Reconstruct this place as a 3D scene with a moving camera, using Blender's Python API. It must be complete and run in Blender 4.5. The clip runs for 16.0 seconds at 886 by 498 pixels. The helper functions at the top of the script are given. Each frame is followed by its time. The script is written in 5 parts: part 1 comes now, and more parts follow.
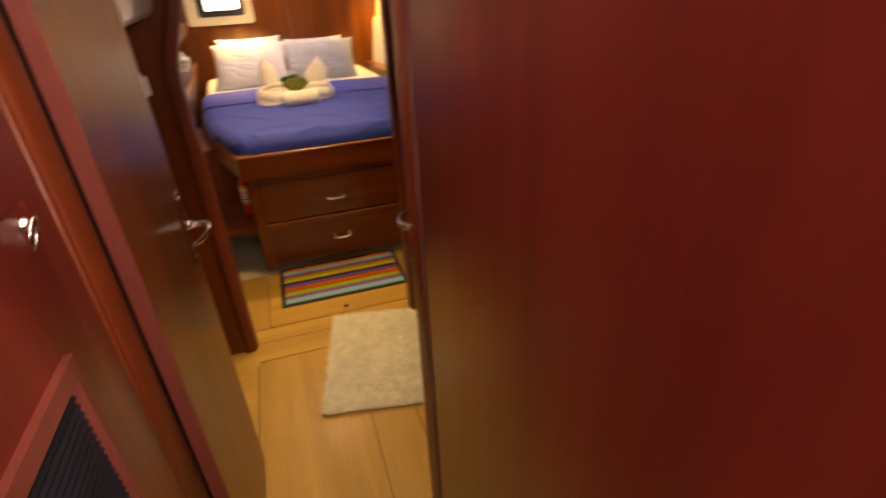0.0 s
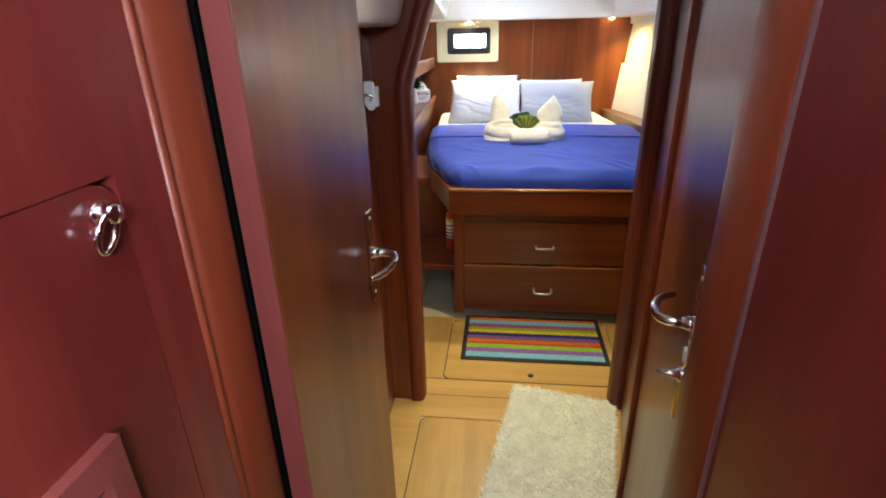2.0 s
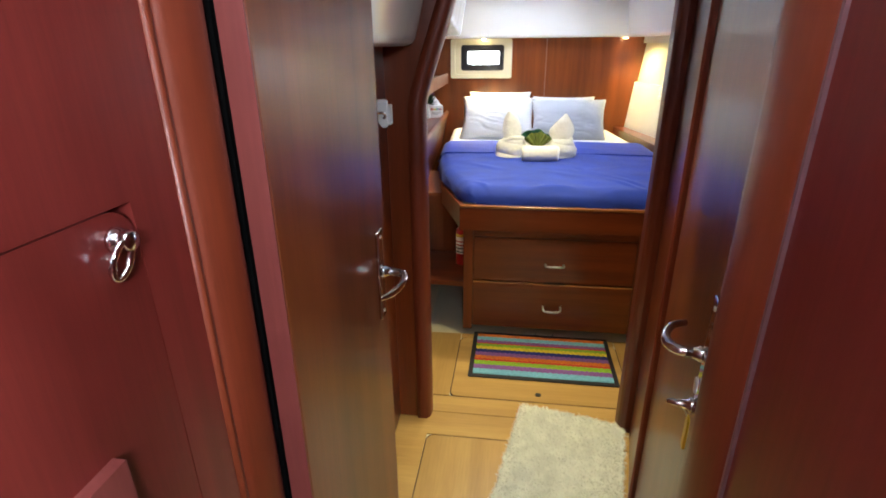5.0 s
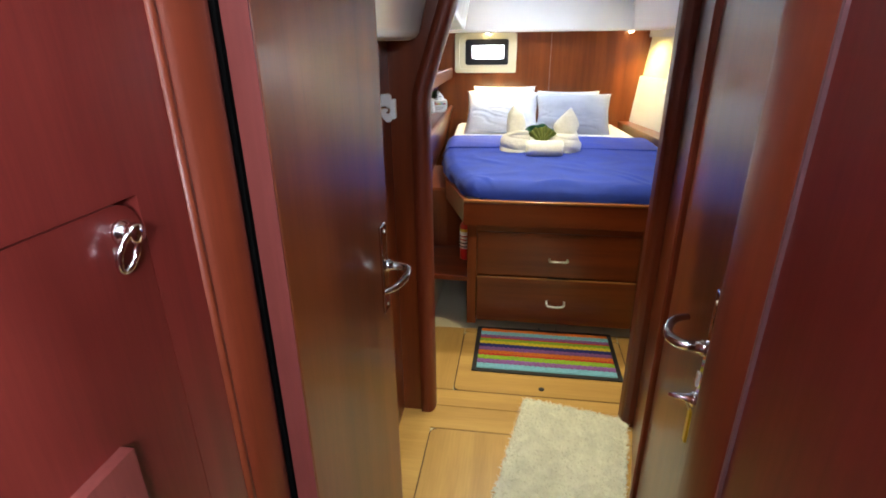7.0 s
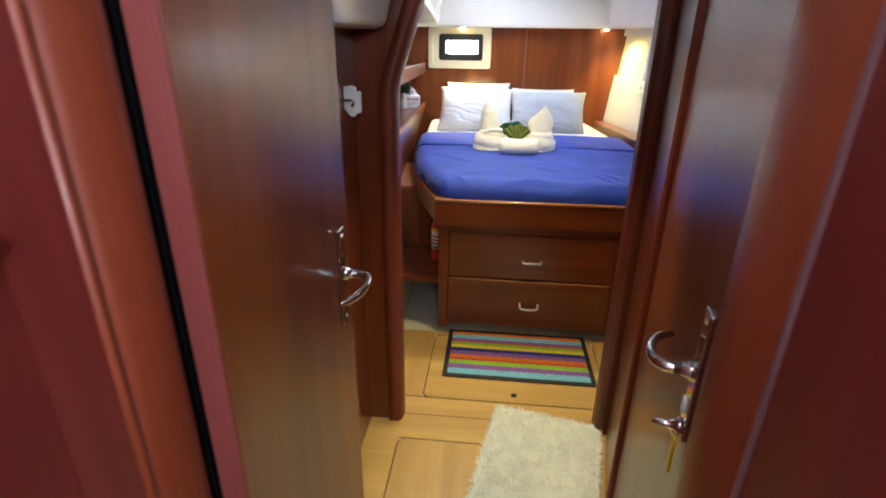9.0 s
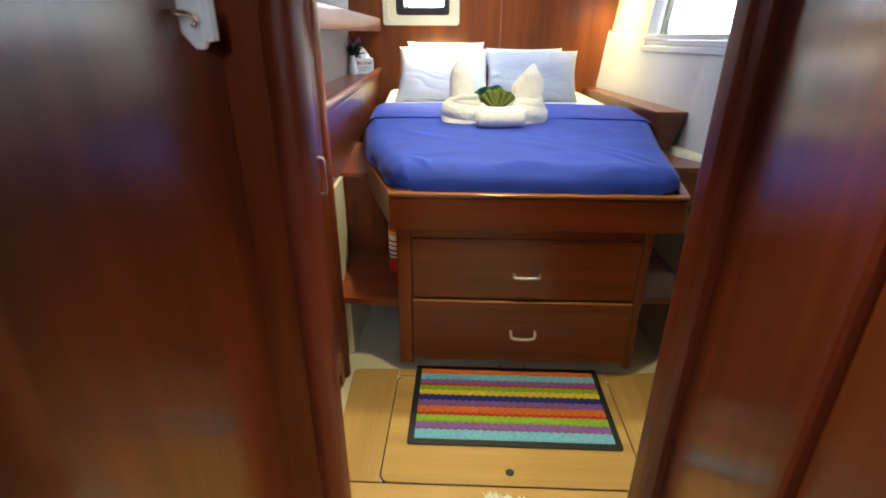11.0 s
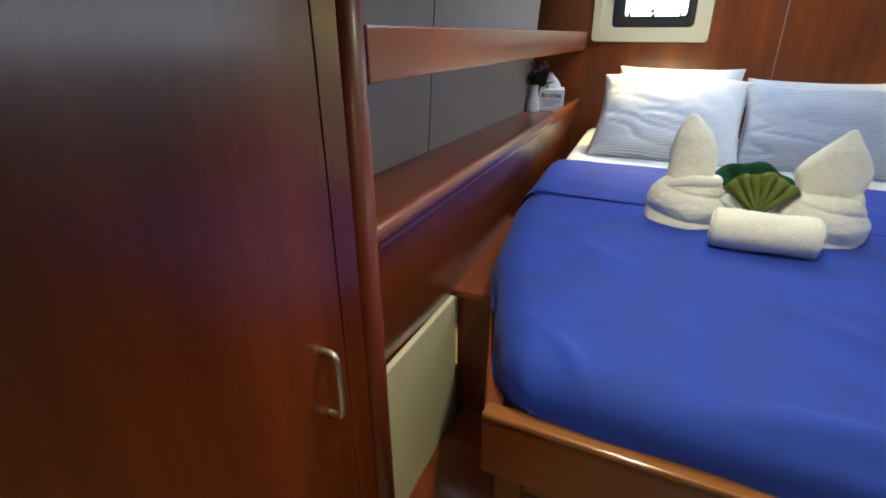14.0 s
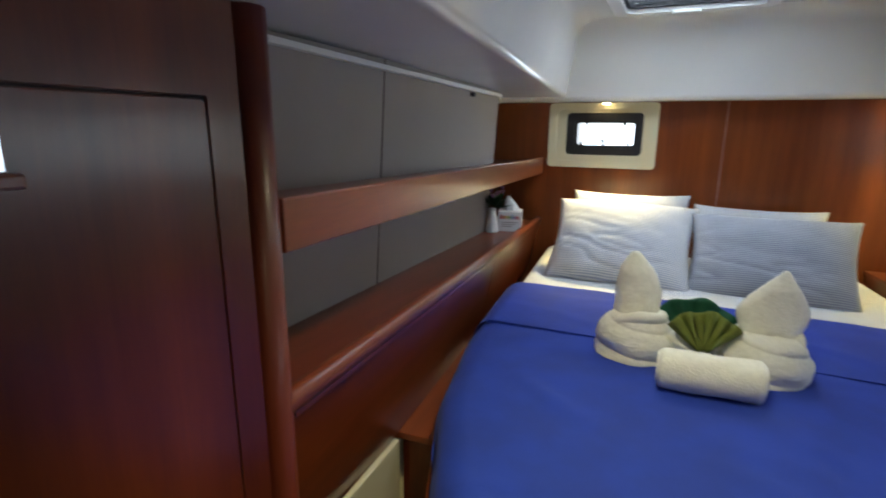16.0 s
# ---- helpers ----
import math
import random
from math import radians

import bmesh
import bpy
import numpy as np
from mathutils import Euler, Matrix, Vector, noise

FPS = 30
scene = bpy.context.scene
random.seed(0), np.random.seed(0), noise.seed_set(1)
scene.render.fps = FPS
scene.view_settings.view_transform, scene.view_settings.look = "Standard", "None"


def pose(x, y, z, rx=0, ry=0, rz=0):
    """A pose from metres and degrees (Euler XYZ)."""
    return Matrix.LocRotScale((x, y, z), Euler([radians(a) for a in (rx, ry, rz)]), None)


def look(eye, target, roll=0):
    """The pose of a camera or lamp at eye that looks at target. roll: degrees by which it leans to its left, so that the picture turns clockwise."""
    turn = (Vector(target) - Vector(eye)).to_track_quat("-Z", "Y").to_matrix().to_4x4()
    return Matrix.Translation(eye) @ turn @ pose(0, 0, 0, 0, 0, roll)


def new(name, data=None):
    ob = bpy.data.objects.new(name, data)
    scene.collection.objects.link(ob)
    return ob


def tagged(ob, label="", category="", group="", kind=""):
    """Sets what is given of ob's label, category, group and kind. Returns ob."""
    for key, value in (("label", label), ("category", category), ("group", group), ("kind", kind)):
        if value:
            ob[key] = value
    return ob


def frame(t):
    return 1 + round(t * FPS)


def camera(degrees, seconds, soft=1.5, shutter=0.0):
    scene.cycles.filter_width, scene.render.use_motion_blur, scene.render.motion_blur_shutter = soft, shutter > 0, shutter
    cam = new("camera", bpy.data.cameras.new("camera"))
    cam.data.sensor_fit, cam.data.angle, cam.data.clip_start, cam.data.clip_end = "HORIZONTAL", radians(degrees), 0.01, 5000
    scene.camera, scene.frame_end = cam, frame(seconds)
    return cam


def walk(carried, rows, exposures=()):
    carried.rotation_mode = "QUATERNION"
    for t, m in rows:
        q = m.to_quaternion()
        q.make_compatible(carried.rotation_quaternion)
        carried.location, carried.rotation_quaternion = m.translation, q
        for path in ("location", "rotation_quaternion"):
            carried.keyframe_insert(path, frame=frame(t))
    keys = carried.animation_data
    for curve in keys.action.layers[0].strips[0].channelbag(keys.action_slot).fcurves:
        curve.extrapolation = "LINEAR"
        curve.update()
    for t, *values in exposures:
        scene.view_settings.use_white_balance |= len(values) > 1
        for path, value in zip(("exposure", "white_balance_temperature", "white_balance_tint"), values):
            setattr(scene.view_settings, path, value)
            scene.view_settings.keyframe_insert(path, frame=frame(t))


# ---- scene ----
cam = camera(82.1, 16.0, 1.8, 0.5)
PATH = [
    (0, (0.028, -0.239, 1.548), (0.524, 1.428, 0.561), -2.9),
    (0.5, (0.028, -0.097, 1.411), (0.1, 1.663, 0.464), -2.3),
    (1, (-0.019, 0.032, 1.404), (-0.181, 1.831, 0.546), -1.2),
    (1.5, (-0.029, 0.113, 1.406), (-0.221, 1.937, 0.607), -1),
    (2, (0.004, 0.121, 1.41), (-0.219, 1.946, 0.623), -1.4),
    (2.5, (0.002, 0.119, 1.439), (-0.245, 1.961, 0.698), -1.8),
    (3, (0.012, 0.131, 1.429), (-0.251, 1.987, 0.731), -1.8),
    (3.5, (-0.002, 0.133, 1.42), (-0.279, 1.975, 0.693), -1.8),
    (4, (0.002, 0.129, 1.423), (-0.265, 1.971, 0.691), -1.2),
    (6.5, (0.003, 0.125, 1.426), (-0.261, 1.957, 0.667), -0.3),
    (7, (0.005, 0.123, 1.425), (-0.272, 1.952, 0.666), -0.7),
    (7.5, (0.006, 0.132, 1.427), (-0.293, 1.96, 0.672), -1.2),
    (8, (-0.001, 0.138, 1.425), (-0.29, 1.968, 0.671), -1.1),
    (8.5, (0.007, 0.134, 1.422), (-0.272, 1.962, 0.661), -0.3),
    (9, (0.011, 0.214, 1.408), (-0.166, 2.051, 0.638), 0.8),
    (9.2, (0.005, 0.279, 1.397), (-0.159, 2.118, 0.628), 1.3),
    (11.3, (-0.008, 0.991, 1.233), (-0.027, 2.8, 0.379), -0.5),
    (11.5, (-0.001, 1.062, 1.233), (0.061, 2.864, 0.368), -0.3),
    (12, (0.017, 1.295, 1.233), (0.157, 3.084, 0.35), 0),
    (12.1, (0.019, 1.331, 1.236), (0.154, 3.12, 0.35), -0.1),
    (12.5, (0.013, 1.482, 1.247), (0.034, 3.283, 0.377), -0.5),
    (13, (0.009, 1.649, 1.258), (-0.342, 3.438, 0.436), -0.7),
    (13.5, (0.017, 1.792, 1.247), (-0.695, 3.477, 0.438), -0.6),
    (14, (-0.022, 1.863, 1.28), (-0.833, 3.494, 0.455), -0.5),
    (14.5, (-0.033, 1.946, 1.319), (-0.876, 3.553, 0.478), -0.4),
    (15, (-0.003, 1.991, 1.38), (-0.873, 3.634, 0.64), 0.6),
    (15.5, (0.013, 1.981, 1.406), (-0.905, 3.681, 0.891), 0.3),
    (15.6, (0.036, 1.967, 1.406), (-0.888, 3.668, 0.903), 0.3),
    (16, (0.034, 1.944, 1.367), (-0.760, 3.718, 0.896), 0.4),
]
EXPOSURES = [(0.0, -0.25, 14500, 36), (0.6, 0.13, 10600, 33), (1.3, 0.28, 7700, 22), (2.0, 0.32, 6450, 12), (9.2, 0.27, 6350, 11), (11.3, 0.38, 6150, 8), (12.2, 0.34, 6000, 8), (13.5, -0.3, 5900, 7), (14.5, -0.5, 6000, 6), (15.3, -0.70, 6100, 6), (16.0, -1.03, 6150, 6)]
walk(cam, [(t, look(eye, target, roll)) for t, eye, target, roll in PATH], EXPOSURES)

# ---- world and light ----
world = bpy.data.worlds.new("sky")
scene.world = world
world.use_nodes = True
sky = world.node_tree.nodes.new("ShaderNodeTexSky")
sky.sky_type, sky.sun_disc = "NISHITA", False
sky.sun_elevation, sky.sun_rotation = radians(50), radians(200)
world.node_tree.nodes["Background"].inputs["Strength"].default_value = 0.1
world.node_tree.links.new(sky.outputs["Color"], world.node_tree.nodes["Background"].inputs["Color"])


def lamp(name, kind, m, energy, color, size=0.1, size_y=None, cone=60, blend=0.3):
    data = bpy.data.lights.new(name, kind)
    data.energy, data.color = energy, color
    if kind == "AREA":
        data.size = size
        if size_y:
            data.shape, data.size_y = "RECTANGLE", size_y
    elif kind == "SPOT":
        data.spot_size, data.spot_blend, data.shadow_soft_size = radians(cone), blend, size
    ob = new(name, data)
    ob.matrix_world = m
    return ob


sun = bpy.data.lights.new("sun", "SUN")
sun.energy, sun.angle, sun.color = 2.0, radians(0.6), (1.0, 0.95, 0.88)
sun_ob = new("sun", sun)
sun_ob.matrix_world = look((0, 0, 8), (4.6, -5.0, 0))

DAY = (0.79, 0.88, 1.0)
WARM = (1.0, 0.78, 0.34)
AMBER = (1.0, 0.79, 0.26)
SOFT = (1.0, 0.91, 0.60)
lamp("hatch_daylight", "AREA", look((0.04, 3.90, 1.845), (0.04, 3.90, 0)), 7.4, DAY, 0.44, 0.50)
lamp("window_daylight", "AREA", look((1.19, 3.15, 1.29), (-1.0, 3.0, 0.85)), 2.5, DAY, 1.25, 0.26)
lamp("portlight_daylight", "AREA", look((-0.27, 4.56, 1.33), (-0.27, 2.0, 1.2)), 0.6, DAY, 0.24, 0.10)
lamp("passage_hatch_daylight", "AREA", look((-0.03, 0.15, 1.985), (-0.03, 0.15, 0)), 3.0, DAY, 0.34, 0.5)
# unseen area lamp added to brighten the port locker front
lamp("port_side_fill", "AREA", look((0.50, -0.85, 1.77), (-0.30, 0.45, 2.08)), 56.0, DAY, 0.60, 0.3)
# spot added without a known source, brightens the passage floor and rug
lamp("passage_floor_fill", "SPOT", look((0.10, 1.45, 1.925), (0.08, 1.42, 0)), 46.0, SOFT, 0.03, cone=64, blend=0.8)
lamp("foyer_downlight", "SPOT", look((0.18, 2.14, 1.775), (0.02, 2.42, 0)), 37.0, (1.0, 0.87, 0.50), 0.025, cone=90, blend=1.0)
lamp("berth_downlight", "SPOT", look((-0.03, 2.76, 1.775), (-0.03, 2.80, 0)), 39.0, (1.0, 0.88, 0.54), 0.025, cone=112, blend=1.0)
lamp("reading_spot_port", "SPOT", look((-0.24, 4.365, 1.462), (-0.21, 4.11, 0.82)), 92.0, WARM, 0.012, cone=78, blend=1.0)
lamp("reading_spot_starboard", "SPOT", look((0.79, 4.29, 1.462), (1.02, 4.20, 0.8)), 32.0, AMBER, 0.012, cone=120, blend=1.0)


# ---- materials ----
def shader(name):
    m = bpy.data.materials.new(name)
    m.use_nodes = True
    return m, m.node_tree, m.node_tree.nodes["Principled BSDF"]


def coords(nt, scale):
    tc = nt.nodes.new("ShaderNodeTexCoord")
    mp = nt.nodes.new("ShaderNodeMapping")
    mp.inputs["Scale"].default_value = scale
    nt.links.new(tc.outputs["Object"], mp.inputs["Vector"])
    return mp.outputs["Vector"]


def grain(nt, vec, scale, detail=4.0, rough=0.55):
    n = nt.nodes.new("ShaderNodeTexNoise")
    n.inputs["Scale"].default_value, n.inputs["Detail"].default_value, n.inputs["Roughness"].default_value = scale, detail, rough
    nt.links.new(vec, n.inputs["Vector"])
    return n.outputs["Fac"]


def ramp(nt, fac, *stops):
    r = nt.nodes.new("ShaderNodeValToRGB")
    els = r.color_ramp.elements
    r.color_ramp.interpolation = "EASE"
    while len(els) < len(stops):
        els.new(0.5)
    for e, (p, c) in zip(els, stops):
        e.position, e.color = p, (*c, 1)
    nt.links.new(fac, r.inputs["Fac"])
    return r.outputs["Color"]


def mix(nt, kind, fac, a, b):
    n = nt.nodes.new("ShaderNodeMix")
    n.data_type, n.blend_type = "RGBA", kind
    n.inputs[0].default_value = fac
    nt.links.new(a, n.inputs[6])
    nt.links.new(b, n.inputs[7])
    return n.outputs[2]


def bump(nt, p, fac, strength, dist):
    b = nt.nodes.new("ShaderNodeBump")
    b.inputs["Strength"].default_value, b.inputs["Distance"].default_value = strength, dist
    nt.links.new(fac, b.inputs["Height"])
    nt.links.new(b.outputs["Normal"], p.inputs["Normal"])


def spread(nt, fac, lo, hi, to):
    r = nt.nodes.new("ShaderNodeMapRange")
    r.inputs["To Min"].default_value, r.inputs["To Max"].default_value = lo, hi
    nt.links.new(fac, r.inputs["Value"])
    nt.links.new(r.outputs["Result"], to)


def wood(name, dark, light, axis, rough=(0.27, 0.38), coat=0.55, fine=26.0, gloss=0.38, figure=0.4):
    m, nt, p = shader(name)
    long = [1.0, 1.0, 1.0]
    long["xyz".index(axis)] = 0.055
    v = coords(nt, long)
    fig = grain(nt, v, fine * 0.45, 6.0, 0.6)
    pores = grain(nt, coords(nt, [c * 8 for c in long]), fine, 3.0, 0.6)
    cloud = grain(nt, coords(nt, (1, 1, 0.6)), 1.9, 3.0)
    base = ramp(nt, fig, (0.20, dark), (0.80, light))
    arc = nt.nodes.new("ShaderNodeMath")
    arc.operation = "MULTIPLY"
    arc.inputs[1].default_value = 46.0
    nt.links.new(grain(nt, v, fine * 0.13, 1.5, 0.4), arc.inputs[0])
    wave = nt.nodes.new("ShaderNodeMath")
    wave.operation = "SINE"
    nt.links.new(arc.outputs[0], wave.inputs[0])
    rings = ramp(nt, wave.outputs[0], (0.0, (1.0, 1.0, 1.0)), (0.95, (0.72, 0.68, 0.66)))
    base = mix(nt, "MULTIPLY", figure, base, rings)
    fine_c = ramp(nt, pores, (0.15, (0.66, 0.64, 0.62)), (0.80, (1.0, 1.0, 1.0)))
    big = ramp(nt, cloud, (0.05, (0.80, 0.78, 0.76)), (0.95, (1.0, 1.0, 1.0)))
    nt.links.new(mix(nt, "MULTIPLY", 0.85, mix(nt, "MULTIPLY", 0.45, base, fine_c), big), p.inputs["Base Color"])
    spread(nt, cloud, rough[0], rough[1], p.inputs["Roughness"])
    p.inputs["Coat Weight"].default_value, p.inputs["Coat Roughness"].default_value = coat, 0.16
    p.inputs["Specular IOR Level"].default_value = gloss
    bump(nt, p, pores, 0.06, 0.001)
    return m


def plain(name, color, rough=0.5, metal=0.0, vary=0.12, scale=9.0, relief=0.0, relief_scale=60.0, coat=0.0):
    m, nt, p = shader(name)
    n = grain(nt, coords(nt, (1, 1, 1)), scale, 4.0)
    lo = tuple(c * (1 - vary) for c in color)
    nt.links.new(ramp(nt, n, (0.3, lo), (0.7, color)), p.inputs["Base Color"])
    spread(nt, n, max(rough - 0.07, 0.02), min(rough + 0.07, 1), p.inputs["Roughness"])
    p.inputs["Metallic"].default_value = metal
    p.inputs["Coat Weight"].default_value = coat
    if relief:
        bump(nt, p, grain(nt, coords(nt, (1, 1, 1)), relief_scale, 3.0), relief, 0.002)
    return m


RED_D, RED_L = (0.108, 0.0170, 0.0038), (0.240, 0.0470, 0.0095)
WOOD_Z = wood("mahogany_upright", RED_D, RED_L, "z")
WOOD_Y = wood("mahogany_along", RED_D, RED_L, "y")
WOOD_X = wood("mahogany_across", RED_D, RED_L, "x")
# same mahogany for the bulkhead, the lamps' warm light mixed into its colour
WARMLIT_Z = wood("warmlit_mahogany_veneer", (0.135, 0.0300, 0.0062), (0.270, 0.0700, 0.0135), "z", figure=0.14)
# same mahogany in the passage, reddened to carry the cooler daylight there
DAYLIT_Z = wood("daylit_mahogany_veneer", (0.114, 0.0134, 0.0110), (0.226, 0.0325, 0.0246), "z", (0.30, 0.42), 0.35)
LEAF_Z = wood("satin_mahogany_door_veneer", (0.150, 0.0320, 0.0085), (0.290, 0.0720, 0.0175), "z", (0.32, 0.44), 0.20, gloss=0.45, figure=0.12)
SOLID_Z = wood("solid_mahogany_upright", (0.135, 0.0215, 0.0088), (0.235, 0.0430, 0.0140), "z", (0.38, 0.50), 0.12)
SOLID_Y = wood("solid_mahogany_along", (0.16, 0.034, 0.011), (0.30, 0.072, 0.020), "y", (0.29, 0.42))
CAP_X = wood("honey_mahogany_edge", (0.28, 0.100, 0.022), (0.44, 0.175, 0.045), "x", (0.29, 0.42))
SOLID_X = wood("solid_mahogany_across", (0.16, 0.034, 0.011), (0.30, 0.072, 0.020), "x", (0.29, 0.42))
EDGE = wood("door_edge_veneer", (0.18, 0.036, 0.031), (0.26, 0.060, 0.050), "z", (0.4, 0.55), 0.0)
OAK_X = wood("oak_laminate_across", (0.52, 0.305, 0.088), (0.67, 0.430, 0.140), "x", (0.30, 0.44), 0.1, 16.0)
OAK_Y = wood("oak_laminate_along", (0.52, 0.305, 0.088), (0.67, 0.430, 0.140), "y", (0.30, 0.44), 0.1, 16.0)
CREAM = plain("cream_gelcoat", (0.68, 0.63, 0.45), 0.38, vary=0.06, scale=3.0)
WHITE = plain("white_gelcoat", (0.80, 0.80, 0.78), 0.19, vary=0.03, scale=3.0, coat=0.3)
VINYL = plain("white_vinyl_lining", (0.61, 0.60, 0.58), 0.6, vary=0.04, scale=5.0, relief=0.15, relief_scale=220)
GREY = plain("grey_vinyl_lining", (0.335, 0.302, 0.278), 0.6, vary=0.05, scale=5.0, relief=0.15, relief_scale=220)
CHROME = plain("chrome", (0.82, 0.82, 0.84), 0.10, 1.0, 0.04, 30.0)
NICKEL = plain("brushed_nickel", (0.70, 0.68, 0.64), 0.36, 1.0, 0.06, 40.0)
BLACK = plain("black_rubber", (0.014, 0.014, 0.018), 0.5, vary=0.2)
VENT = plain("dark_grille_plastic", (0.012, 0.013, 0.020), 0.40, vary=0.2)
INLAY = plain("pale_inlay", (0.34, 0.22, 0.25), 0.5)
JOINT = plain("mauve_joint_line", (0.19, 0.095, 0.105), 0.5)
# flat black without specular, stands in for shade in the door gap
GAP = plain("door_gap_shade", (0.003, 0.003, 0.003), 0.9)
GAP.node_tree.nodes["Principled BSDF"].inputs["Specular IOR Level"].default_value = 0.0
SEAM = plain("dark_joint", (0.03, 0.012, 0.008), 0.7)
PLASTIC = plain("white_plastic", (0.78, 0.78, 0.76), 0.35, vary=0.03)
TOWEL = plain("white_terry", (0.90, 0.89, 0.81), 0.95, vary=0.08, scale=70.0, relief=0.85, relief_scale=230)
OLIVE = plain("olive_terry", (0.20, 0.24, 0.05), 0.95, vary=0.25, scale=40.0, relief=0.9, relief_scale=420)
GREEN = plain("dark_green_cloth", (0.008, 0.085, 0.040), 0.9, vary=0.25, scale=40.0, relief=0.5, relief_scale=400)
SHAG = plain("cream_shag", (0.92, 0.93, 0.80), 0.95, vary=0.16, scale=22.0)
BLUE = plain("royal_blue_microfibre", (0.012, 0.047, 0.43), 0.8, vary=0.25, scale=7.0, relief=0.25, relief_scale=300)
BLUE.node_tree.nodes["Principled BSDF"].inputs["Sheen Weight"].default_value = 0.05
RED = plain("red_enamel", (0.50, 0.015, 0.012), 0.3)
YELLOW = plain("yellow_plastic", (0.75, 0.50, 0.03), 0.4)
LEAF = plain("plant_green", (0.03, 0.10, 0.03), 0.6, vary=0.4, scale=40)
LILAC = plain("lilac_petal", (0.24, 0.11, 0.26), 0.6, vary=0.3, scale=40)
PAPER = plain("tissue_paper", (0.82, 0.81, 0.80), 0.9, vary=0.04)


def striped(name, axis, period, light=(0.86, 0.86, 0.85), dark=(0.47, 0.50, 0.60)):
    m, nt, p = shader(name)
    tc = nt.nodes.new("ShaderNodeTexCoord")
    sp = nt.nodes.new("ShaderNodeSeparateXYZ")
    nt.links.new(tc.outputs["Object"], sp.inputs[0])
    mul = nt.nodes.new("ShaderNodeMath")
    mul.operation = "MULTIPLY"
    mul.inputs[1].default_value = 2 * math.pi / period
    nt.links.new(sp.outputs["xyz".index(axis)], mul.inputs[0])
    sn = nt.nodes.new("ShaderNodeMath")
    sn.operation = "SINE"
    nt.links.new(mul.outputs[0], sn.inputs[0])
    mr = nt.nodes.new("ShaderNodeMapRange")
    mr.inputs["From Min"].default_value = -1
    nt.links.new(sn.outputs[0], mr.inputs["Value"])
    n = grain(nt, coords(nt, (1, 1, 1)), 12.0)
    base = ramp(nt, mr.outputs["Result"], (0.40, light), (0.85, dark))
    soft = ramp(nt, n, (0.3, (0.90, 0.90, 0.90)), (0.7, (1, 1, 1)))
    nt.links.new(mix(nt, "MULTIPLY", 1.0, base, soft), p.inputs["Base Color"])
    p.inputs["Roughness"].default_value = 0.9
    bump(nt, p, grain(nt, coords(nt, (1, 1, 1)), 500.0), 0.2, 0.001)
    return m


TICK_V = striped("striped_pillow_cotton", "y", 0.0070)
# same ticking, both stripe colours darkened to hold the right pillow's shade
TICK_SHADED = striped("shaded_striped_pillow_cotton", "y", 0.0070, (0.56, 0.58, 0.63), (0.30, 0.33, 0.43))
TICK_X = striped("striped_sheet_cotton", "x", 0.0085)


def glowing(name, color, strength):
    m, nt, p = shader(name)
    p.inputs["Base Color"].default_value = (*color, 1)
    p.inputs["Emission Color"].default_value = (*color, 1)
    p.inputs["Emission Strength"].default_value = strength
    return m


SKYGLOW = glowing("bright_outdoors", (0.93, 0.97, 1.0), 2.2)
LED = glowing("warm_led", (1.0, 0.74, 0.34), 90.0)


def clear_glass():
    m, nt, p = shader("clear_acrylic")
    p.inputs["Base Color"].default_value = (0.96, 0.98, 0.98, 1)
    p.inputs["Transmission Weight"].default_value = 1.0
    p.inputs["Roughness"].default_value = 0.02
    p.inputs["IOR"].default_value = 1.45
    return m


GLASS = clear_glass()


# ---- mesh helpers ----
def finish(bm, bev, seg=2):
    bmesh.ops.recalc_face_normals(bm, faces=bm.faces)
    if bev > 0:
        bmesh.ops.bevel(bm, geom=bm.edges[:], offset=bev, segments=seg, profile=0.5, affect="EDGES", clamp_overlap=True)
    return bm


def block(c, bev=0.0025, seg=2):
    """A block from eight corners: four round the bottom, four above them."""
    bm = bmesh.new()
    v = [bm.verts.new(p) for p in c]
    for f in ((3, 2, 1, 0), (4, 5, 6, 7), (0, 1, 5, 4), (1, 2, 6, 5), (2, 3, 7, 6), (3, 0, 4, 7)):
        bm.faces.new([v[i] for i in f])
    return finish(bm, bev, seg)


def box(x0, x1, y0, y1, z0, z1, bev=0.0025, seg=2):
    return block([(x0, y0, z0), (x1, y0, z0), (x1, y1, z0), (x0, y1, z0), (x0, y0, z1), (x1, y0, z1), (x1, y1, z1), (x0, y1, z1)], bev, seg)


def board(a, b, thick, za, zb, bev=0.0025, seg=2):
    """An upright board in plan from a to b; za and zb: bottom and top at its two ends; thick to the left of its way."""
    d = Vector((b[0] - a[0], b[1] - a[1], 0)).normalized()
    n = Vector((-d.y, d.x, 0)) * thick
    A, B = Vector((*a, 0)), Vector((*b, 0))
    up = lambda p, z: (p.x, p.y, z)
    return block([up(A, za[0]), up(B, zb[0]), up(B + n, zb[0]), up(A + n, za[0]), up(A, za[1]), up(B, zb[1]), up(B + n, zb[1]), up(A + n, za[1])], bev, seg)


def prism(pts, axis, lo, hi, bev=0.0025, seg=2):
    bm = bmesh.new()
    put = {"z": lambda p, h: (p[0], p[1], h), "y": lambda p, h: (p[0], h, p[1]), "x": lambda p, h: (h, p[0], p[1])}[axis]
    a = [bm.verts.new(put(p, lo)) for p in pts]
    b = [bm.verts.new(put(p, hi)) for p in pts]
    bm.faces.new(a[::-1])
    bm.faces.new(b)
    for i in range(len(pts)):
        j = (i + 1) % len(pts)
        bm.faces.new((a[i], a[j], b[j], b[i]))
    return finish(bm, bev, seg)


